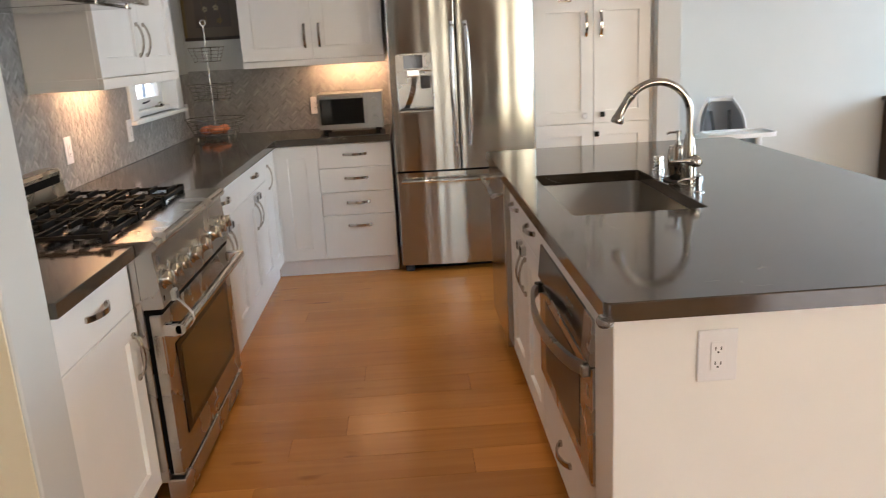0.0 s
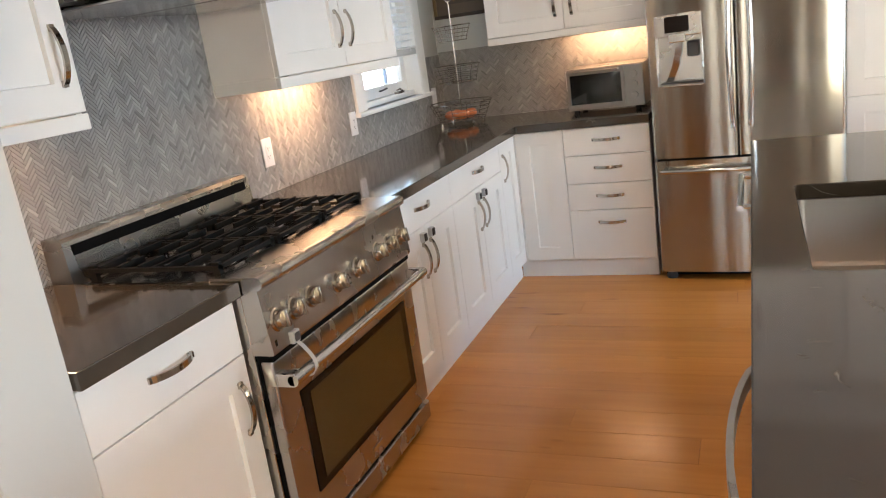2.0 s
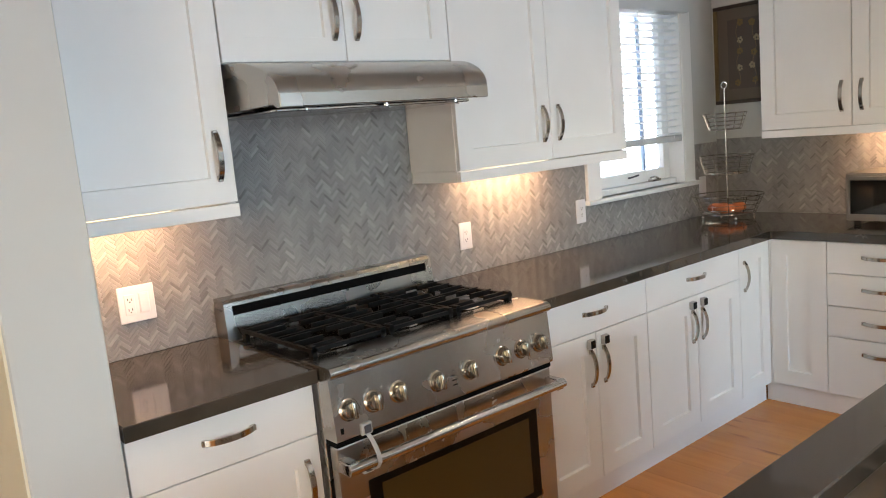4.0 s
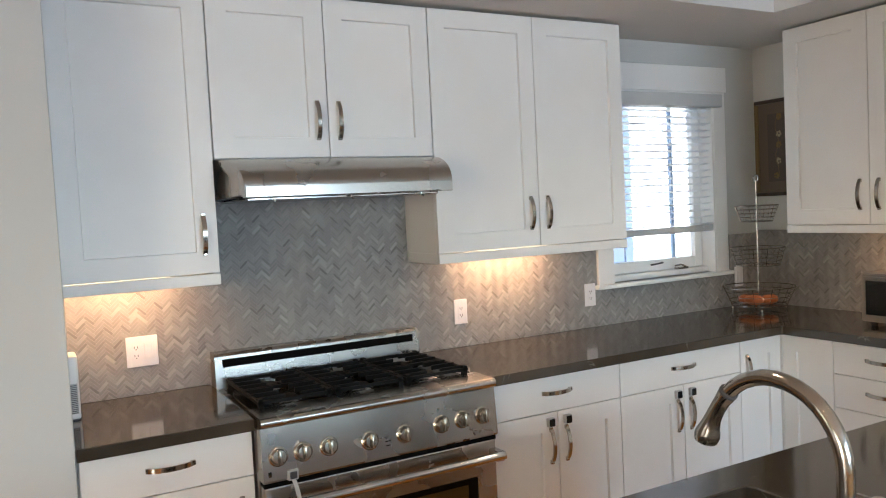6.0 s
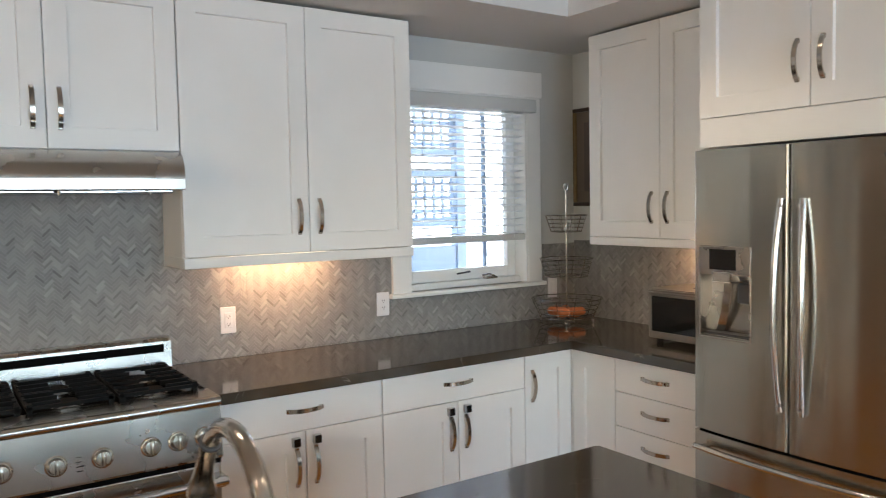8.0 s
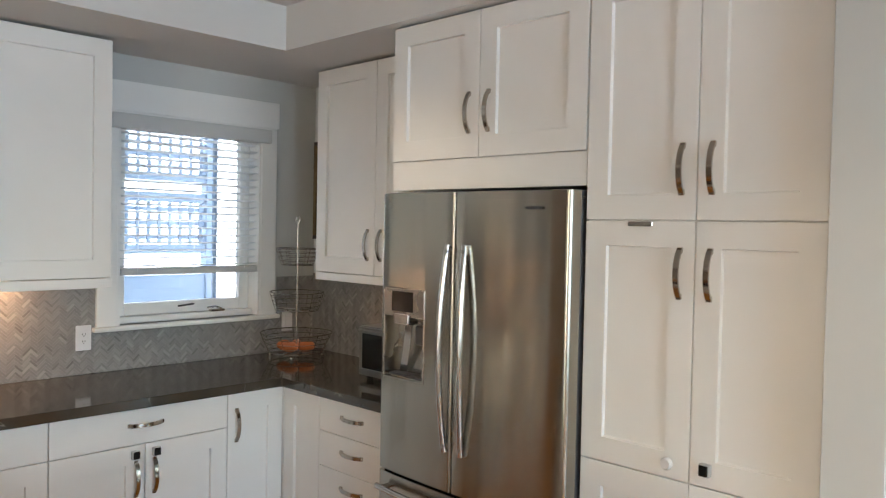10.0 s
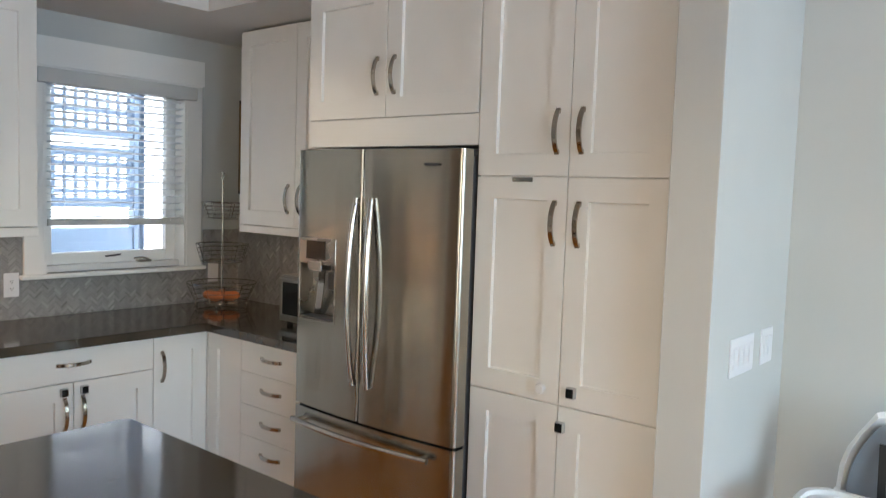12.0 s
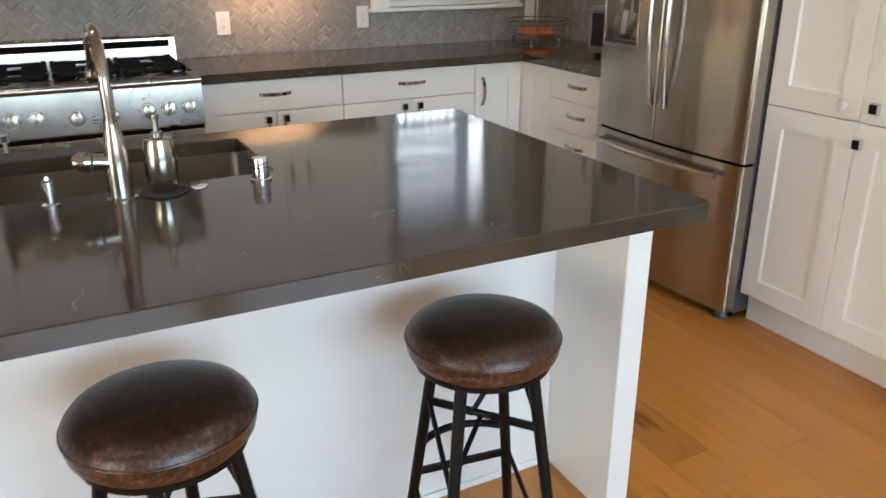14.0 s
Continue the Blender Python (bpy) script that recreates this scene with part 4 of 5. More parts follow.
def island_top():
    """One slab with rounded corners and the sink cut through."""
    r, q = 0.014, 0.018
    outer = corner(IX1 - r, IY0 + r, r, -90) + corner(IX1 - r, IY1 - r, r, 0) + corner(IX0 + r, IY1 - r, r, 90) + corner(IX0 + r, IY0 + r, r, 180)
    inner = corner(SX1 - q, SY0 + q, q, -90) + corner(SX1 - q, SY1 - q, q, 0) + corner(SX0 + q, SY1 - q, q, 90) + corner(SX0 + q, SY0 + q, q, 180)
    bm = bmesh.new()
    loops = []
    for d, z in ((0.0, TOP - SLAB), (0.0, TOP - 0.003), (0.003, TOP)):
        o = [bm.verts.new((x + (d if x < 1 else -d), y + (d if y < 3 else -d), z)) for x, y in outer]
        i = [bm.verts.new((x + (-d if x < 0.9 else d), y + (-d if y < 3 else d), z)) for x, y in inner]
        loops.append((o, i))
    n = len(outer)
    for (o0, i0), (o1, i1) in zip(loops, loops[1:]):
        for k in range(n):
            j = (k + 1) % n
            bm.faces.new((o0[k], o0[j], o1[j], o1[k])), bm.faces.new((i0[k], i0[j], i1[j], i1[k]))
    for o, i in (loops[0], loops[-1]):
        for k in range(n):
            j = (k + 1) % n
            bm.faces.new((o[k], o[j], i[j], i[k]))
    return tagged(part("worktop", bm, QUARTZ, None), "large dark grey quartz island worktop with a sink cut-out", "worktop")


island_top()
bm = bmesh.new()
bot = corner(SX1 - 0.03, SY0 + 0.03, 0.03, -90) + corner(SX1 - 0.03, SY1 - 0.03, 0.03, 0) + corner(SX0 + 0.03, SY1 - 0.03, 0.03, 90) + corner(SX0 + 0.03, SY0 + 0.03, 0.03, 180)
cx, cy = (SX0 + SX1) / 2, (SY0 + SY1) / 2
rings = []
for g, z in ((1.0, TOP - SLAB - 0.001), (1.01, TOP - SLAB - 0.004), (0.985, 0.690), (0.96, 0.675), (0.90, 0.668), (0.15, 0.664)):
    rings.append([bm.verts.new((cx + (x - cx) * g, cy + (y - cy) * g, z)) for x, y in bot])
for a, b in zip(rings, rings[1:]):
    for k in range(len(a)):
        bm.faces.new((a[k], a[(k + 1) % len(a)], b[(k + 1) % len(a)], b[k]))
bm.faces.new(rings[-1])
t = thing("sink", (cx, cy, 0.664), "undermounted brushed stainless single-bowl sink", "sink")
part("bowl", bm, SINK, t, "", True)
part("drain", lathe(bmesh.new(), [(0.055, 0.004), (0.050, 0.0065), (0.036, 0.005), (0.030, 0.002), (0, 0.002)], (cx, cy, 0.664)), STEEL, t, "", True)

t = thing("kitchen_island", (1.1, 2.98, 0), "white painted island base with seating overhang under dark quartz", "island")
part("end_panel", cube(0.617, 1.738, 1.803, 1.880, 0.0, 0.872, 0.004, 2), PAINT, t)
part("end_panel", cube(0.640, 1.738, 4.050, 4.122, 0.0, 0.872, 0.004, 2), PAINT, t)
part("back_panel", cube(1.432, 1.452, 1.882, 2.920, 0.0, 0.872, 0.001), PAINT, t)
part("back_panel", cube(1.432, 1.452, 2.9204, 4.049, 0.0, 0.872, 0.001), PAINT, t)
part("toe_kick", cube(0.690, 1.43, 1.882, 3.528, 0.0, 0.10), PAINT, t)
part("back_trim", cube(1.4525, 1.462, 1.882, 4.049, 0.0, 0.020), TRIM, t)

t = thing("base_cabinet", (1.0, 2.36, 0.10), "white island cabinet holding a built-in microwave drawer", "cabinet", "island cabinets")
part("body", cube(0.655, 1.42, 2.0, 2.728, 0.10, 0.345), PAINT, t)
part("filler", cube(0.622, 0.655, 1.882, 1.985, 0.10, 0.872), PAINT, t)
part("filler", cube(0.622, 0.642, 1.985, 2.730, 0.800, 0.872), PAINT, t)
drawer(t, ISLAND, 1.985, 2.730, 0.104, 0.345)

t = thing("base_cabinet", (1.0, 3.13, 0.10), "white island sink cabinet with two drawers fronts and two doors", "cabinet", "island cabinets")
part("body", cube(0.642, 0.690, 2.732, 3.528, 0.10, 0.872), PAINT, t)
for a, b in ((2.732, 3.130), (3.130, 3.528)):
    drawer(t, ISLAND, a, b, 0.716, 0.868)
door(t, ISLAND, 2.732, 3.130, 0.104, 0.716, 3.090, 0.575)
door(t, ISLAND, 3.130, 3.528, 0.104, 0.716, 3.170, 0.575)
for y in (3.088, 3.172):
    t2 = child_lock(ISLAND, y, 0.682, "child_lock", "white square adhesive child lock on an island door")


def microwave_drawer():
    t = thing("microwave_oven", (1.0, 2.36, 0.345), "built-in stainless and black microwave oven with bowed handle", "microwave")
    part("body", cube(0.645, 1.35, 1.987, 2.728, 0.348, 0.798), DARK, t)
    F = Face("x", 0.645, -1)
    part("door", F.slab(1.988, 2.727, 0.350, 0.676, 0, 0.034, 0.005, 2), STEEL_R, t)
    part("window", F.slab(2.11, 2.61, 0.400, 0.640, 0.0343, 0.0355), BLACKGLASS, t, "black glass door window")
    bm = prism(bmesh.new(), [(0.645, 0.798), (0.618, 0.798), (0.608, 0.690), (0.612, 0.680), (0.645, 0.680)], "y", 1.988, 2.727)
    c = part("control_panel", bm, BLACK, t, "black control panel")
    cap = [(0.645, 0.7985), (0.6165, 0.7985), (0.6065, 0.690), (0.6105, 0.6795), (0.645, 0.6795)]
    part("end_cap", prism(bmesh.new(), cap, "y", 1.987, 2.075), STEEL_R, c, "brushed steel end cap")
    for i in range(9):
        part("button", cube(0.6095 + 0.0024 * (i % 3), 0.6135 + 0.0024 * (i % 3), 2.20 + 0.035 * (i // 3), 2.222 + 0.035 * (i // 3), 0.705 + 0.026 * (i % 3), 0.712 + 0.026 * (i % 3)), GREY, c)
    pts = []
    for i in range(15):
        s = -1 + i / 7
        pts.append((0.602 - 0.054 * (1 - s * s) ** 0.7 if abs(s) < 1 else 0.604, 2.358 + s * 0.345, 0.660 - 0.004 * s))
    h = part("handle", strap(bmesh.new(), pts, (0, 0, 1), 0.034, 0.013), TOAST, t, "broad bowed steel handle", True)
    for y, m in ((2.02, TOAST), (2.696, BLACK)):
        part("bracket", cube(0.592, 0.614, y - 0.018, y + 0.018, 0.645, 0.676, 0.005, 2), m, h)


microwave_drawer()


def dishwasher():
    t = thing("dishwasher", (0.9, 3.79, 0.0), "stainless built-in dishwasher in the island beside the sink cabinet", "dishwasher")
    part("body", cube(0.645, 1.22, 3.532, 4.045, 0.10, 0.868), GREY, t)
    d = part("door", cube(0.596, 0.645, 3.534, 4.122, 0.105, 0.866, 0.006, 2), STEEL_H, t)
    part("kick_plate", cube(0.69, 0.70, 3.534, 4.048, 0.0, 0.10), DARK, t)
    h = part("handle", tube(bmesh.new(), [(0.556, 3.575, 0.800), (0.556, 4.080, 0.800)], 0.011, 12), STEEL, d, "round steel bar handle", True)
    for y in (3.60, 4.055):
        part("standoff", tube(bmesh.new(), [(0.597, y, 0.800), (0.556, y, 0.800)], 0.008, 8), STEEL, h, "", True)


dishwasher()

ob = part("corner_guard", lathe(bmesh.new(), [(0.0, 0.0), (0.014, 0.002), (0.019, 0.010), (0.019, 0.018), (0.013, 0.026), (0, 0.028)], (0.594, 1.779, 0.862), seg=16), CLEAR, None, "", True)
tagged(ob, "clear round bumper guard on the island corner", "corner guard")


def outlet(face, u, v, gangs=1, w=None, name="wall_outlet", label="white wall outlet plate with two sockets", n0=0.0, kinds="o"):
    w = w or 0.036 + 0.023 * (gangs - 1)
    t = thing(name, face.at(u, v - 0.058, n0), label, "outlet" if "o" in kinds else "switch")
    p = part("plate", face.slab(u - w, u + w, v - 0.060, v + 0.060, n0, n0 + 0.006, 0.003, 2), PLATE, t)
    for g, k in enumerate(kinds):
        c = u + (g - (len(kinds) - 1) / 2) * 0.046
        part("insert", face.slab(c - 0.0165, c + 0.0165, v - 0.034, v + 0.034, n0 + 0.0062, n0 + 0.0085, 0.001), PLATE, p)
        if k == "o":
            for s in (-1, 1):
                for d in (-0.006, 0.006):
                    part("slot", face.slab(c + d - 0.0011, c + d + 0.0011, v + s * 0.017 - 0.003, v + s * 0.017 + 0.005, n0 + 0.0084, n0 + 0.0088), DARK, p)
                part("slot", face.slab(c - 0.002, c + 0.002, v + s * 0.017 - 0.010, v + s * 0.017 - 0.006, n0 + 0.0084, n0 + 0.0088), DARK, p)
        else:
            part("rocker", face.slab(c - 0.0145, c + 0.0145, v - 0.030, v + 0.030, n0 + 0.0085, n0 + 0.0105, 0.001), PLATE, p)
    return t


WSPLASH = Face("x", -1.320, 1)
outlet(WSPLASH, 2.330, 1.088, 2, label="white double plate with a socket and a rocker switch", n0=0.009, kinds="os")
outlet(WSPLASH, 3.783, 1.087, 1, n0=0.009)
outlet(WSPLASH, 4.583, 1.090, 1, n0=0.009)
outlet(WSPLASH, 5.730, 1.090, 1, n0=0.009, kinds="s", label="white rocker switch plate under the window trim", name="wall_switch")
outlet(Face("y", 5.92, -1), -0.445, 1.080, 1, n0=0.009)
outlet(Face("y", 1.803, -1), 0.845, 0.772, 1, 0.044, label="white outlet plate on the island's end panel", n0=0.0)
outlet(Face("x", 1.945, 1), 5.475, 1.140, 4, name="wall_switch", label="white plate with four rocker switches", kinds="ssss")
outlet(Face("x", 1.945, 1), 5.715, 1.140, 2, name="wall_switch", label="white plate with two rocker switches", kinds="ss")

# ---- sink fittings ----


def faucet():
    x, y = 1.208, 2.996
    t = thing("faucet", (x, y, TOP), "brushed nickel gooseneck pull-down kitchen faucet", "faucet")
    part("base", lathe(bmesh.new(), [(0.034, 0), (0.034, 0.004), (0.028, 0.008), (0.0265, 0.06), (0.026, 0.10), (0.021, 0.14), (0.0165, 0.175), (0.0165, 0.185)], (x, y, TOP), seg=28), NICKEL, t, "", True)
    R, dx, dy = 0.122, math.cos(radians(181)), math.sin(radians(181))

    def along(out, up):
        return Vector((x + dx * out, y + dy * out, TOP + up))
    pts = [along(0, 0.18), along(0, 0.25)]
    for i in range(1, 15):
        a = radians(138) * i / 14
        pts.append(along(R - R * math.cos(a), 0.25 + R * math.sin(a)))
    part("neck", tube(bmesh.new(), pts, 0.0135, 16), NICKEL, t, "", True)
    # the spray head goes on down in a gentle bend and ends in a bell
    p, a, head = pts[-1].copy(), radians(138), []
    for i in range(13):
        head.append(p.copy())
        a = min(a + radians(2.0), radians(170))
        p += Vector((dx * math.sin(a), dy * math.sin(a), math.cos(a))) * 0.0092
    rad = [0.0155, 0.0158, 0.0140, 0.0138, 0.0136, 0.0136, 0.0140, 0.0148, 0.0162, 0.0184, 0.0212, 0.0226, 0.0205]
    sp = part("spray_head", tube(bmesh.new(), head, rad, 20), NICKEL, t, "", True)
    d = (head[1] - head[0]).normalized()
    part("collar", lathe(bmesh.new(), [(0.0150, -0.004), (0.0166, -0.003), (0.0166, 0.002), (0.0150, 0.003)], head[0], d, 20), GREY, sp, "dark joint ring", True)
    bm = lathe(bmesh.new(), [(0.020, 0.0), (0.0195, 0.030), (0.0205, 0.036)], (x, y - 0.014, TOP + 0.088), (0, -1, 0.12), 20)
    h = part("handle", bm, NICKEL, t, "", True)
    part("joint", lathe(bmesh.new(), [(0.0190, 0.0362), (0.0190, 0.0415)], (x, y - 0.014, TOP + 0.088), (0, -1, 0.12), 20), GREY, h, "dark joint ring")
    part("cap", lathe(bmesh.new(), [(0.0215, 0.0418), (0.0225, 0.052), (0.0205, 0.066), (0.013, 0.077), (0, 0.081)], (x, y - 0.014, TOP + 0.088), (0, -1, 0.12), 20), NICKEL, h, "", True)
    part("lever", tube(bmesh.new(), [(x - 0.012, y - 0.07, TOP + 0.097), (x - 0.06, y - 0.072, TOP + 0.098), (x - 0.095, y - 0.072, TOP + 0.096)], [0.008, 0.006, 0.005], 10), NICKEL, h, "", True)


faucet()


def fittings():
    x = 1.20
    t = thing("soap_pump", (x - 0.01, 2.848, TOP), "small chrome built-in soap dispenser pump", "soap dispenser")
    part("base", lathe(bmesh.new(), [(0.020, 0), (0.020, 0.004), (0.011, 0.006), (0.011, 0.035), (0.014, 0.036), (0.014, 0.056), (0.006, 0.060), (0.005, 0.068), (0, 0.069)], (x - 0.01, 2.848, TOP)), CHROME, t, "", True)
    part("spout", tube(bmesh.new(), [(x - 0.01, 2.848, TOP + 0.045), (x - 0.05, 2.848, TOP + 0.048), (x - 0.082, 2.848, TOP + 0.040)], 0.005, 10), CHROME, t, "", True)
    t = thing("air_gap", (x + 0.002, 3.320, TOP), "short chrome air gap cap beside the sink", "air gap")
    part("cap", lathe(bmesh.new(), [(0.026, 0), (0.026, 0.006), (0.021, 0.008), (0.021, 0.050), (0.019, 0.058), (0, 0.060)], (x + 0.002, 3.320, TOP)), CHROME, t, "", True)
    part("collar", lathe(bmesh.new(), [(0.0225, 0), (0.0225, 0.004)], (x + 0.002, 3.320, TOP + 0.034)), STEEL, t, "", True)
    t = thing("soap_bottle", (x, 3.090, TOP + 0.005), "brushed steel soap bottle with pump on a black coaster", "soap bottle")
    part("bottle", lathe(bmesh.new(), [(0.028, 0), (0.031, 0.006), (0.037, 0.045), (0.038, 0.075), (0.034, 0.11), (0.031, 0.124), (0.020, 0.128)], (x, 3.090, TOP + 0.0055)), NICKEL, t, "", True)
    p = part("pump", lathe(bmesh.new(), [(0.013, 0), (0.013, 0.012), (0.007, 0.014), (0.007, 0.040), (0.010, 0.041), (0.010, 0.052), (0, 0.053)], (x, 3.090, TOP + 0.1335)), STEEL, t, "", True)
    part("spout", tube(bmesh.new(), [(x, 3.090, TOP + 0.180), (x - 0.035, 3.090, TOP + 0.180), (x - 0.042, 3.090, TOP + 0.174)], 0.004, 8), STEEL, p, "", True)
    ob = part("coaster", lathe(bmesh.new(), [(0.052, 0), (0.054, 0.002), (0.052, 0.005), (0, 0.005)], (x, 3.090, TOP + 0.0003)), RUBBER, None, "", True)
    tagged(ob, "round black rubber coaster under the soap bottle", "coaster")
    ob = part("hole_cover", lathe(bmesh.new(), [(0.022, 0), (0.021, 0.003), (0.012, 0.005), (0, 0.0055)], (x - 0.012, 3.172, TOP + 0.0003)), CHROME, None, "", True)
    tagged(ob, "flat round chrome hole cover on the worktop", "hole cover")


fittings()

# ---- on the worktop ----


def toaster():
    x0, x1, y0, y1, z0, z1 = -0.392, 0.040, 5.512, 5.83, 0.937, 1.172
    t = thing("toaster_oven", (-0.18, 5.67, TOP), "stainless toaster oven with a dark glass door", "toaster oven")
    bm = bmesh.new()
    for a in ((x0, x1, y0 + 0.01, y1, z1 - 0.012, z1), (x0, x1, y0 + 0.01, y1, z0, z0 + 0.02), (x0, x0 + 0.014, y0 + 0.01, y1, z0 + 0.02, z1 - 0.012), (-0.065, x1, y0 + 0.01, y1, z0 + 0.02, z1 - 0.012), (x0 + 0.014, -0.065, y1 - 0.012, y1, z0 + 0.02, z1 - 0.012)):
        box(bm, *a)
    part("body", bm, TOAST, t)
    bm = bmesh.new()
    for a in ((x0 + 0.002, -0.066, y0, y0 + 0.012, z1 - 0.034, z1 - 0.004), (x0 + 0.002, -0.066, y0, y0 + 0.012, z0 + 0.004, z0 + 0.034), (x0 + 0.002, x0 + 0.02, y0, y0 + 0.012, z0 + 0.034, z1 - 0.034), (-0.084, -0.066, y0, y0 + 0.012, z0 + 0.034, z1 - 0.034)):
        box(bm, *a, 0.002)
    d = part("door", bm, TOAST, t)
    part("glass", cube(x0 + 0.02, -0.084, y0 + 0.004, y0 + 0.008, z0 + 0.034, z1 - 0.034), SMOKE, d, "dark door glass")
    part("handle", tube(bmesh.new(), [(x0 + 0.03, y0 - 0.001, z1 - 0.018), (x0 + 0.03, y0 - 0.026, z1 - 0.016), (-0.096, y0 - 0.026, z1 - 0.016), (-0.096, y0 - 0.001, z1 - 0.018)], 0.006, 10), TOAST, d, "", True)
    for i in range(9):
        part("rack_wire", tube(bmesh.new(), [(x0 + 0.03 + i * 0.031, y0 + 0.03, 1.03), (x0 + 0.03 + i * 0.031, y1 - 0.03, 1.03)], 0.0016, 6), WIRE, t)
    part("control_panel", cube(-0.062, x1 - 0.002, y0 + 0.002, y0 + 0.0098, z0 + 0.004, z1 - 0.004, 0.002), TOAST, t)
    for z in (1.118, 1.060, 1.000):
        part("knob", lathe(bmesh.new(), [(0.020, 0), (0.018, 0.014), (0, 0.015)], (-0.011, y0 + 0.0018, z), (0, -1, 0)), TOAST, t, "", True)
    for x in (x0 + 0.04, x1 - 0.04):
        for y in (y0 + 0.04, y1 - 0.04):
            part("foot", lathe(bmesh.new(), [(0.014, 0), (0.017, z0 - TOP)], (x, y, TOP), seg=12), RUBBER, t)


toaster()


def tiered_basket():
    cx, cy = -1.105, 5.655
    t = thing("fruit_basket", (cx, cy, TOP), "three-tier chrome wire fruit basket on small ball feet", "basket")
    bm = tube(bmesh.new(), [(cx, cy, TOP + 0.028), (cx, cy, 1.655)], 0.0042, 10)
    tube(bm, [(cx + 0.018 * math.cos(a), cy, 1.673 + 0.018 * math.sin(a)) for a in [2 * math.pi * k / 16 for k in range(16)]], 0.0035, 6, True)
    part("pole", bm, WIRE, t, "", True)
    for r0, r1, z0, z1 in ((0.150, 0.197, 0.946, 1.050), (0.118, 0.148, 1.175, 1.275), (0.086, 0.118, 1.425, 1.515)):
        tier = part("tier", tube(bmesh.new(), circle((cx, cy, z1), r1), 0.0032, 6, True), WIRE, t, "", True)
        for k in range(4):
            s = k / 4
            part("wire", tube(bmesh.new(), circle((cx, cy, z0 + (z1 - z0) * s), r0 + (r1 - r0) * s), 0.0019 if k else 0.003, 6, True), WIRE, tier, "", True)
        for k in range(12):
            a = 2 * math.pi * k / 12
            part("wire", tube(bmesh.new(), [(cx, cy, z0), (cx + r0 * math.cos(a), cy + r0 * math.sin(a), z0), (cx + r1 * math.cos(a), cy + r1 * math.sin(a), z1)], 0.0018, 5), WIRE, tier, "", True)
    for k in range(4):
        a = math.pi / 4 + k * math.pi / 2
        p = (cx + 0.145 * math.cos(a), cy + 0.145 * math.sin(a))
        f = part("foot", lathe(bmesh.new(), [(0, 0), (0.008, 0.003), (0.010, 0.010), (0.008, 0.017), (0.002, 0.021), (0.002, 0.029)], (*p, TOP), seg=12), WIRE, t, "", True)
    for i, (dx, dy, w, turn) in enumerate(((0.010, -0.05, 0.058, 0.3), (0.045, 0.035, 0.052, 1.2), (-0.045, 0.03, 0.05, 2.2), (-0.06, -0.035, 0.045, 0.9))):
        bm = bmesh.new()
        bmesh.ops.create_uvsphere(bm, u_segments=18, v_segments=12, radius=1)
        for v in bm.verts:
            p = v.co.copy()
            k = 1 + 0.12 * noise.noise(p * 1.6 + Vector((i * 5, 0, 0)))
            x, y = p.x * w * k, p.y * 0.030 * k
            v.co = Vector((cx + dx + x * math.cos(turn) - y * math.sin(turn), cy + dy + x * math.sin(turn) + y * math.cos(turn), 0.975 + p.z * 0.028 * k))
        ob = part("sweet_potato", bm, POTATO, None, "", True)
        tagged(ob, "orange sweet potato lying in the lowest basket", "sweet potato", "sweet potatoes in the basket")


tiered_basket()


def small_purifier():
    t = thing("air_purifier", (-1.10, 2.062, TOP), "slim white upright appliance with a grey grille on the worktop", "appliance")
    part("body", cube(-1.160, -1.040, 2.0425, 2.084, TOP + 0.004, 1.142, 0.008, 3), WHITE, t, "", True)
    g = part("grille", cube(-1.0398, -1.0385, 2.046, 2.077, TOP + 0.024, TOP + 0.130), LOCK, t, "fine grey grille")
    for i in range(16):
        part("slot", cube(-1.0386, -1.0378, 2.048, 2.075, TOP + 0.0265 + i * 0.0064, TOP + 0.0292 + i * 0.0064), GREY, g)
    part("base", cube(-1.155, -1.045, 2.0435, 2.081, TOP, TOP + 0.0045), GREY, t)


small_purifier()


def framed_picture():
    t = thing("picture", (-1.08, 5.905, 1.565), "framed picture of pale blossoms on a dark brown ground", "picture")
    x0, x1, z0, z1, y = -1.300, -0.885, 1.565, 2.137, 5.919
    for a in ((x0, x1, z1 - 0.022, z1), (x0, x1, z0, z0 + 0.022), (x0, x0 + 0.022, z0 + 0.022, z1 - 0.022), (x1 - 0.022, x1, z0 + 0.022, z1 - 0.022)):
        part("frame", cube(a[0], a[1], y - 0.024, y, a[2], a[3], 0.003), GOLD if a[1] < -1.2 else WALNUT, t)
    part("mat", cube(x0 + 0.021, x1 - 0.021, y - 0.010, y - 0.004, z0 + 0.021, z1 - 0.021), MAT_PIC, t)
    part("painting", cube(x0 + 0.085, x1 - 0.085, y - 0.0125, y - 0.0105, z0 + 0.085, z1 - 0.085), PICTURE, t)
    rnd = random.Random(4)
    for col in (-1.150, -1.050):
        part("stem", tube(bmesh.new(), [(col + 0.012 * math.sin(k * 1.3), y - 0.0135, z0 + 0.10 + 0.037 * k) for k in range(11)], 0.0014, 5), GOLD, t)
        for row in range(5):
            u, v = col + rnd.uniform(-0.018, 0.018), z0 + 0.13 + row * 0.082 + rnd.uniform(-0.012, 0.012)
            bm = bmesh.new()
            turn = rnd.random() * 6
            for k in range(5):
                a = turn + k * 2 * math.pi / 5
                r = rnd.uniform(0.006, 0.011)
                lathe(bm, [(0, 0.0012), (r, 0.0006), (r * 0.9, 0)], (u + 0.012 * math.cos(a), y - 0.0126, v + 0.012 * math.sin(a)), (0, -1, 0), 7)
            part("blossom", bm, PETAL if row % 2 else GOLD, t)


framed_picture()

# ---- stools ----


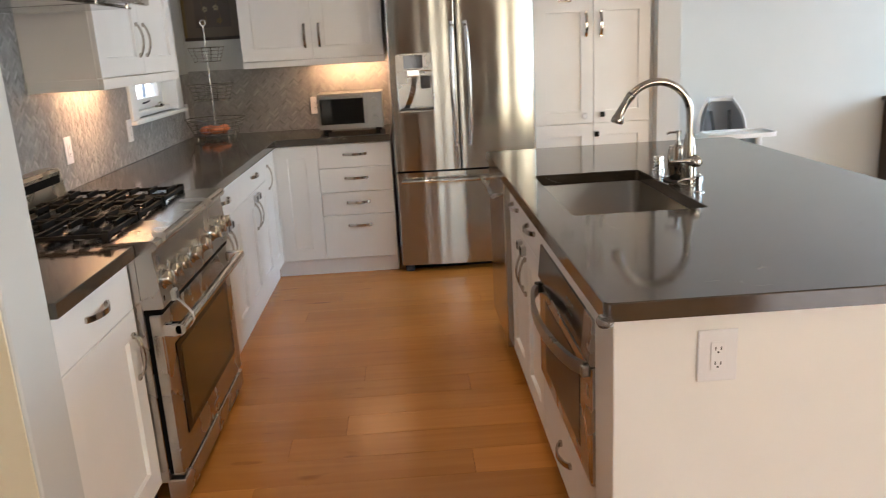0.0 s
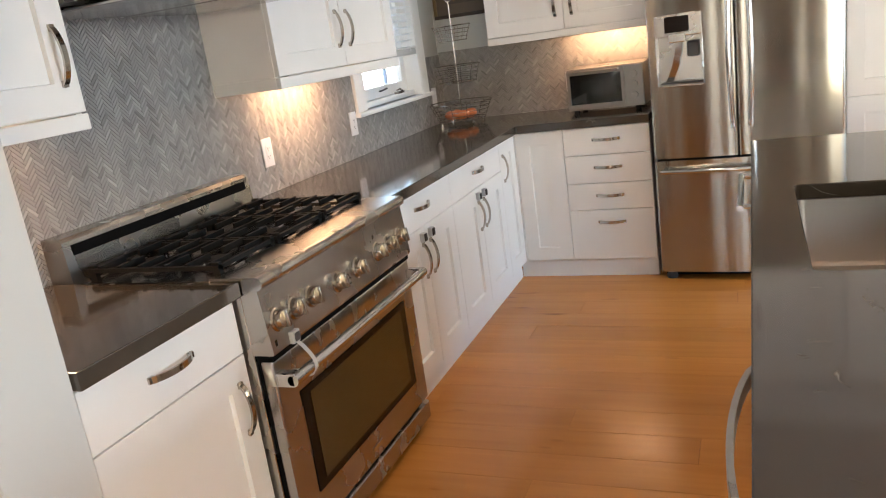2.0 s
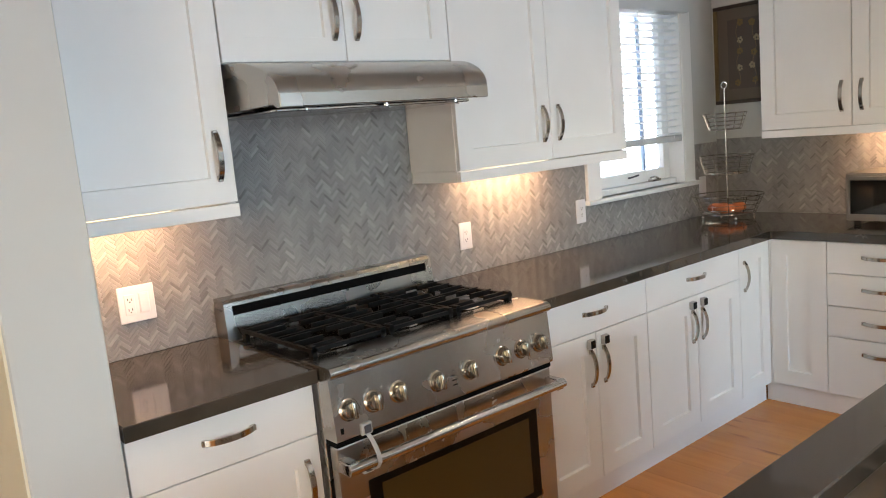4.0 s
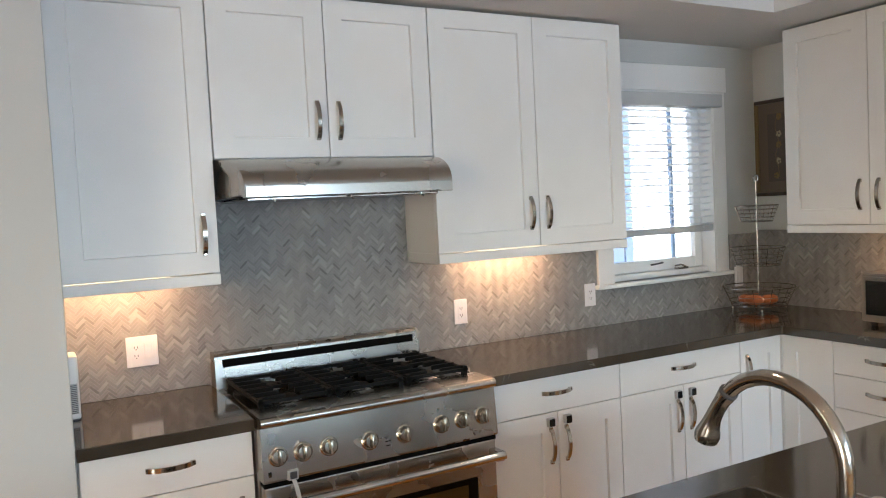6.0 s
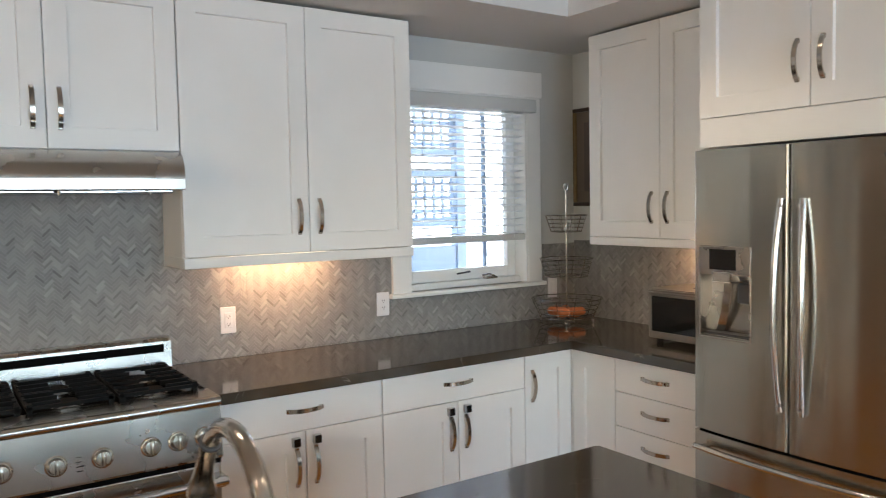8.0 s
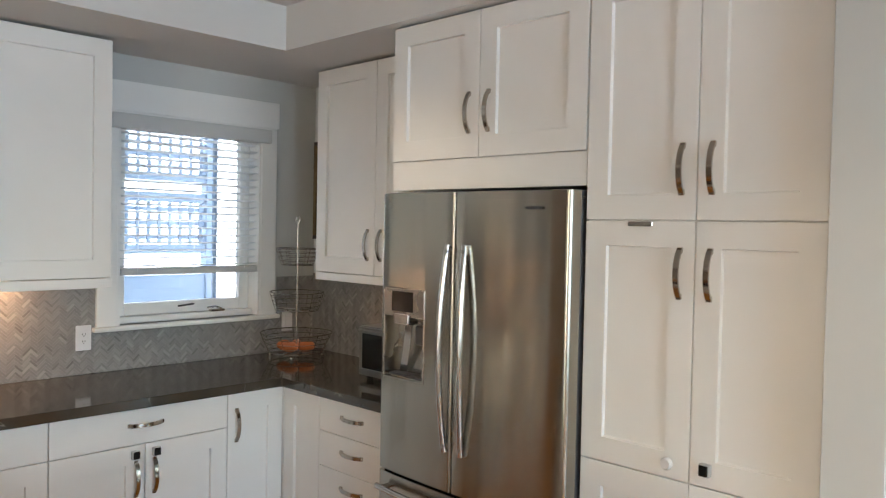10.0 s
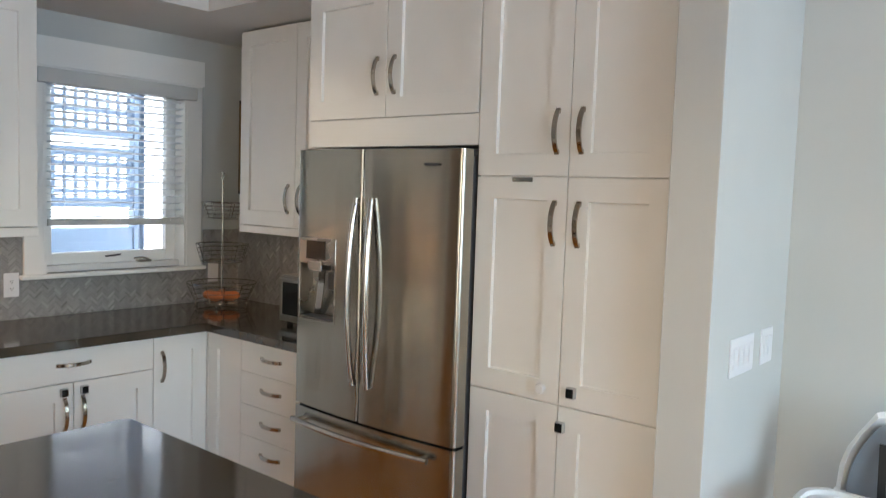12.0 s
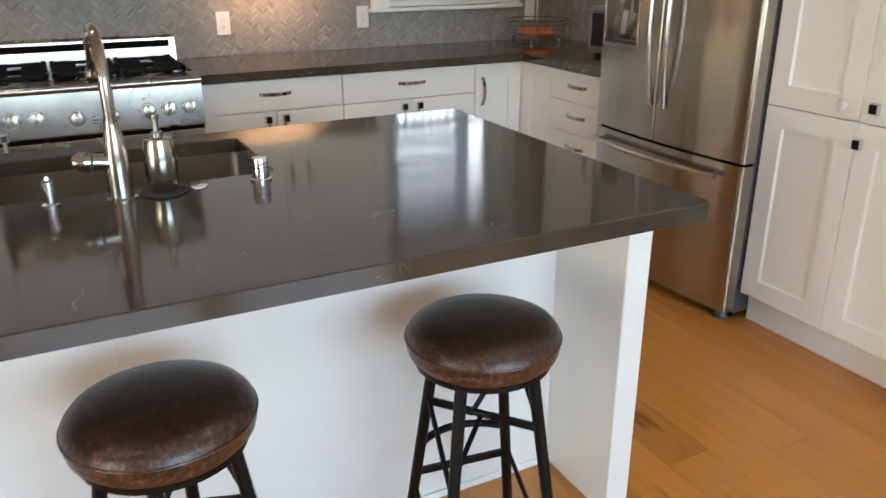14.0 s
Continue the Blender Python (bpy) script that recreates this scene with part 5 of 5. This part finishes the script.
def bar_stool(at, turn, label):
    t = thing("bar_stool", (0, 0, 0), label, "stool", "stools at the island")
    seat = [(0.0, 0.7170), (0.08, 0.7150), (0.130, 0.7080), (0.155, 0.6970), (0.1655, 0.6840), (0.1675, 0.6750), (0.1690, 0.6720), (0.1675, 0.6690), (0.1675, 0.6550), (0.164, 0.640), (0.150, 0.625), (0.10, 0.6220), (0, 0.6220)]
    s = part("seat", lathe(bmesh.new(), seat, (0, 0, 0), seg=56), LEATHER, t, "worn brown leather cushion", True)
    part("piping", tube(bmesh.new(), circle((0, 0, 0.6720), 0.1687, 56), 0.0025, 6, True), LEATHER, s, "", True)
    part("seat_plate", lathe(bmesh.new(), [(0.145, 0.6090), (0.150, 0.6120), (0.150, 0.6230), (0, 0.6230)], (0, 0, 0), seg=40), BRONZE, t, "", True)
    legs = []
    for k in range(4):
        a = radians(turn + 90 * k)
        c, sn = math.cos(a), math.sin(a)
        top, foot = Vector((0.115 * c, 0.115 * sn, 0.6100)), Vector((0.205 * c, 0.205 * sn, 0.022))
        legs.append((top, foot))
        bm = tube(bmesh.new(), [top, top.lerp(foot, 0.97)], [0.0140, 0.0130], 12)
        lg = part("leg", bm, BRONZE, t, "", True)
        part("foot", lathe(bmesh.new(), [(0.013, 0), (0.019, 0.004), (0.019, 0.020), (0.013, 0.034)], (foot.x, foot.y, 0.0), seg=14), BRONZE, lg, "", True)
    front, right, back, left = legs

    def on(leg, f):
        return leg[0].lerp(leg[1], f)

    def bar(name, a, b, w=0.018, h=0.008):
        part(name, strap(bmesh.new(), [a, b], (0, 0, 1), w, h), BRONZE, t)
    hub = Vector((0, 0, on(left, 0.24).z))
    side = (on(right, 0.24) - on(left, 0.24)).normalized() * 0.022
    for leg, k in ((left, -1), (right, 1)):
        bar("cross_arm", on(leg, 0.24), hub + side * k)
    part("hub", tube(bmesh.new(), [hub - side, hub + side], 0.009, 8), BRONZE, t, "", True)
    for a, b in ((hub - side, on(back, 0.0).lerp(on(right, 0.0), 0.35)), (hub, on(front, 0.36)), (on(right, 0.24), on(back, 0.0).lerp(on(right, 0.0), 0.5)),
                 (on(left, 0.22), on(front, 0.46)), (on(back, 0.56), on(right, 0.90)), (on(left, 0.66), on(front, 0.90)), (on(front, 0.56), on(right, 0.66))):
        part("brace", tube(bmesh.new(), [a, b], 0.0062, 8), BRONZE, t, "", True)
    bar("stretcher", on(left, 0.60), on(back, 0.60), 0.018, 0.009)
    a, b = on(left, 0.46), on(back, 0.46)
    r, a0 = Vector((a.x, a.y)).length, math.atan2(b.y, b.x)
    arc = [Vector((r * math.cos(a0 + radians(90) * i / 16), r * math.sin(a0 + radians(90) * i / 16), a.z)) for i in range(17)]
    part("foot_ring", tube(bmesh.new(), arc, 0.0095, 10), BRONZE, t, "curved iron footrest", True)
    t.location = at
    return t


stool = bar_stool((1.768, 3.637, 0), -52, "round counter stool with worn brown leather seat and black iron legs")
copy_thing(stool, pose(1.775, 2.968, 0, 0, 0, 34))

# ---- dining corner ----


def high_chair():
    cx, cy = 2.392, 5.54
    t = thing("high_chair", (cx, cy, 0), "white and grey high chair with tray and splayed wooden legs", "high chair")
    bm = bmesh.new()
    rows = []
    for i in range(9):
        s = i / 8
        z = 0.56 + 0.42 * s
        w = 0.165 * (1 - max(0.0, s - 0.55) ** 2 * 2.4)
        yb = cy + 0.13 + 0.05 * s
        rows.append([(cx + w * math.sin(a), yb - 0.15 * (1 - math.cos(a)) * (1 - 0.4 * s), z) for a in [radians(-80 + 160 * k / 10) for k in range(11)]])
    outer = [[bm.verts.new((cx + (x - cx) * 1.10, y + 0.02, z + (0.012 if i == 8 else 0))) for x, y, z in r] for i, r in enumerate(rows)]
    inner = [[bm.verts.new(p) for p in r] for r in rows]
    for g in (outer, inner):
        for a, b in zip(g, g[1:]):
            for k in range(10):
                bm.faces.new((a[k], a[k + 1], b[k + 1], b[k]))
    for i in range(8):
        for k in (0, 10):
            bm.faces.new((outer[i][k], outer[i + 1][k], inner[i + 1][k], inner[i][k]))
    for i in (0, 8):
        for k in range(10):
            bm.faces.new((outer[i][k], outer[i][k + 1], inner[i][k + 1], inner[i][k]))
    part("backrest", bm, WHITE, t, "white moulded shell", True)
    bm = bmesh.new()
    g = [[bm.verts.new((cx + (x - cx) * 0.90, y - 0.012, z - 0.02)) for x, y, z in r] for r in rows]
    for a, b in zip(g, g[1:]):
        for k in range(10):
            bm.faces.new((a[k], a[k + 1], b[k + 1], b[k]))
    bmesh.ops.solidify(bm, geom=bm.faces[:], thickness=0.008)
    pad = part("cushion", bm, CUSHION, t, "grey padded liner", True)
    for x in (-0.055, 0.055):
        part("strap", strap(bmesh.new(), [(cx + x * 1.2, cy + 0.118, 0.90), (cx + x, cy + 0.07, 0.74), (cx + x * 0.5, cy, 0.62)], (1, 0, 0), 0.022, 0.004), RUBBER, pad, "dark harness strap")
    part("seat", cube(cx - 0.165, cx + 0.165, cy - 0.13, cy + 0.14, 0.53, 0.57, 0.02, 3), WHITE, t, "", True)
    for s in (-1, 1):
        part("armrest", cube(cx + s * 0.165 - 0.022, cx + s * 0.165 + 0.022, cy - 0.16, cy + 0.10, 0.57, 0.752, 0.015, 3), WHITE, t, "", True)
    ol = []
    for a0, sx, sy in ((-90, 1, -1), (0, 1, 1), (90, -1, 1), (180, -1, -1)):
        ol += corner(cx + sx * 0.145, cy - 0.19 + sy * 0.055, 0.085, a0, 6)
    bm = prism(bmesh.new(), ol, "z", 0.756, 0.768)
    inn = [(cx + (x - cx) * 0.93, cy - 0.19 + (y - cy + 0.19) * 0.9) for x, y in ol]
    rims = [[bm.verts.new((x, y, z)) for x, y in o] for o, z in ((ol, 0.768), (ol, 0.784), (inn, 0.784), (inn, 0.7685))]
    for a, b in zip(rims, rims[1:]):
        for k in range(len(a)):
            bm.faces.new((a[k], a[(k + 1) % len(a)], b[(k + 1) % len(a)], b[k]))
    part("tray", bm, WHITE, t, "white moulded tray", True)
    for sx in (-1, 1):
        for sy in (-1, 1):
            part("leg", tube(bmesh.new(), [(cx + sx * 0.13, cy + sy * 0.10, 0.535), (cx + sx * 0.25, cy + sy * 0.22, 0.0)], [0.018, 0.013], 12), BEECH, t, "tapered beech leg", True)
    part("footrest", cube(cx - 0.11, cx + 0.11, cy - 0.22, cy - 0.13, 0.27, 0.29, 0.006, 2), WHITE, t)
    for s in (-1, 1):
        part("footrest_arm", strap(bmesh.new(), [(cx + s * 0.10, cy - 0.15, 0.28), (cx + s * 0.10, cy - 0.11, 0.535)], (1, 0, 0), 0.03, 0.014), WHITE, t)


high_chair()


def sideboard():
    t = thing("sideboard", (4.25, 5.66, 0), "dark walnut sideboard against the dining wall", "sideboard")
    part("body", cube(3.72, 4.80, 5.42, 5.90, 0.12, 0.88, 0.004), WALNUT, t)
    part("top", cube(3.70, 4.82, 5.40, 5.902, 0.881, 0.91, 0.004), WALNUT, t)
    for x in (3.76, 4.76):
        for y in (5.46, 5.86):
            part("leg", cube(x - 0.025, x + 0.025, y - 0.025, y + 0.025, 0, 0.12), WALNUT, t)
    for k in range(2):
        part("door", cube(3.73 + k * 0.535, 4.255 + k * 0.535, 5.402, 5.4195, 0.14, 0.87, 0.003), WALNUT, t)


sideboard()

# ---- backsplash mosaic and floor planks ----
TW, TL = 0.0112, 4


def clip(poly, lo, hi):
    """Cuts a flat polygon to a rectangle."""
    for ax, lim, sign in ((0, lo[0], 1), (0, hi[0], -1), (1, lo[1], 1), (1, hi[1], -1)):
        out = []
        for i in range(len(poly)):
            a, b = poly[i - 1], poly[i]
            da, db = (a[ax] - lim) * sign, (b[ax] - lim) * sign
            if (da < 0) != (db < 0):
                k = da / (da - db)
                out.append((a[0] + (b[0] - a[0]) * k, a[1] + (b[1] - a[1]) * k))
            if db >= 0:
                out.append(b)
        poly = out
        if len(poly) < 3:
            return []
    return poly


def extent(poly):
    return abs(sum(a[0] * b[1] - b[0] * a[1] for a, b in zip(poly, poly[1:] + poly[:1]))) / 2


def herringbone(rects):
    """Tiles laid at 45 degrees in upright zigzag columns, cut to the rectangles."""
    c, g, tiles = math.sqrt(0.5), 0.0007, []
    u0, u1 = min(r[0] for r in rects), max(r[1] for r in rects)
    v0, v1 = min(r[2] for r in rects), max(r[3] for r in rects)
    n = int(((u1 - u0) + (v1 - v0)) / TW) + 12
    for i in range(-n, n):
        for j in range(-n, n):
            k = (i - j) % (2 * TL)
            if k == 0:
                q = (i * TW + g, j * TW + g, (i + TL) * TW - g, (j + 1) * TW - g)
            elif k == 2 * TL - 1:
                q = (i * TW + g, j * TW + g, (i + 1) * TW - g, (j + TL) * TW - g)
            else:
                continue
            quad = [(q[0], q[1]), (q[2], q[1]), (q[2], q[3]), (q[0], q[3])]
            quad = [(u0 + (x - y) * c, v0 + (x + y) * c) for x, y in quad]
            if max(p[0] for p in quad) < u0 or min(p[0] for p in quad) > u1 or max(p[1] for p in quad) < v0 or min(p[1] for p in quad) > v1:
                continue
            cuts = [k for k in (clip(quad, (r[0], r[2]), (r[1], r[3])) for r in rects) if len(k) > 2 and extent(k) > 4e-6]
            whole = len(cuts) > 1 and sum(extent(k) for k in cuts) > 0.97 * extent(quad)
            tiles += [quad] if whole else cuts
    return tiles


def tile_mesh(tiles, place, rnd, origin):
    verts, faces = [], []
    for t in tiles:
        cx, cy = sum(p[0] for p in t) / len(t), sum(p[1] for p in t) / len(t)
        d, tx, ty = 0.0075 + rnd.uniform(-0.0006, 0.0006), rnd.uniform(-0.006, 0.006), rnd.uniform(-0.006, 0.006)
        n, s = len(t), len(verts)
        verts += [place(p[0], p[1], 0.002) for p in t]
        verts += [place(p[0], p[1], d - 0.0008 + tx * (p[0] - cx) + ty * (p[1] - cy)) for p in t]
        verts += [place(cx + (p[0] - cx) * 0.9, cy + (p[1] - cy) * 0.9, d + tx * (p[0] - cx) + ty * (p[1] - cy)) for p in t]
        for k in range(n):
            m = (k + 1) % n
            faces += [(s + k, s + m, s + n + m, s + n + k), (s + n + k, s + n + m, s + 2 * n + m, s + 2 * n + k)]
        faces.append(tuple(range(s + 2 * n, s + 3 * n)))
    me = bpy.data.meshes.new("tile")
    me.from_pydata([Vector(v) - origin for v in verts], [], faces)
    b = bmesh.new()
    b.from_mesh(me)
    bmesh.ops.recalc_face_normals(b, faces=b.faces)
    b.to_mesh(me), b.free()
    me.materials.append(MARBLE)
    return me


def splash(name, rects, place, label, near=None):
    bm = bmesh.new()
    for r in rects:
        a, b = place(r[0], r[2], 0.0005), place(r[1], r[3], 0.0045)
        box(bm, min(a[0], b[0]), max(a[0], b[0]), min(a[1], b[1]), max(a[1], b[1]), r[2], r[3])
    back = structure(name, bm, GROUT, label, "backsplash")
    rnd = random.Random(7)
    tiles = herringbone(rects)
    rest = []
    for t in tiles:
        cx, cy = sum(p[0] for p in t) / len(t), sum(p[1] for p in t) / len(t)
        if near and near[0] < cx < near[1] and near[2] < cy < near[3]:
            o = Vector(place(cx, cy, 0.0))
            ob = new("tile", tile_mesh([t], place, rnd, o))
            ob.parent, ob.location = back, o - WORLD[back.name]
        else:
            rest.append(t)
    o = WORLD[back.name]
    ob = new("mosaic", tile_mesh(rest, place, rnd, o))
    ob.parent, ob["kind"] = back, "stuff"


splash("backsplash_1", [(2.042, 4.638, 0.916, 1.3465), (2.590, 3.515, 1.3465, 1.6585), (4.638, 5.664, 0.916, 1.1115), (5.664, 5.918, 0.916, 1.3465)],
       lambda u, v, n: (-1.320 + n, u, v), "grey marble herringbone mosaic backsplash on the range wall", (2.62, 3.12, 1.06, 1.36))
splash("backsplash_2", [(-1.312, 0.084, 0.916, 1.3615)],
       lambda u, v, n: (u, 5.920 - n, v), "grey marble herringbone mosaic backsplash behind the toaster oven")

floor = structure("floor", cube(-1.47, 6.35, -3.35, 6.07, -0.013, -0.0115), DARK, "honey oak plank floor running across the room", "floor")
rnd = random.Random(11)
W = 0.168
y = -3.2
while y < 5.92:
    x = -1.32 - rnd.random() * 1.6
    while x < 6.2:
        L = rnd.uniform(1.5, 2.3)
        a, b, y1 = max(x, -1.32), min(x + L, 6.2), min(y + W, 5.92)
        if b - a > 0.02:
            g, h, lift = 0.0005, 0.00056, rnd.uniform(-0.0002, 0.0)
            vs = [(a + g, y + g, -0.011), (b - g, y + g, -0.011), (b - g, y1 - g, -0.011), (a + g, y1 - g, -0.011)]
            vs += [(p, q, -0.0012) for p, q, _ in vs]
            vs += [(a + h, y + h, lift), (b - h, y + h, lift), (b - h, y1 - h, lift), (a + h, y1 - h, lift)]
            fs = [(3, 2, 1, 0), (8, 9, 10, 11)]
            for k in range(4):
                m = (k + 1) % 4
                fs += [(k, m, 4 + m, 4 + k), (4 + k, 4 + m, 8 + m, 8 + k)]
            o = Vector(((a + b) / 2, (y + y1) / 2, 0))
            me = bpy.data.meshes.new("plank")
            me.from_pydata([Vector(v) - o for v in vs], [], fs)
            me.materials.append(OAK)
            ob = new("plank", me)
            ob.parent, ob.location = floor, o - WORLD[floor.name]
        x += L
    y += W
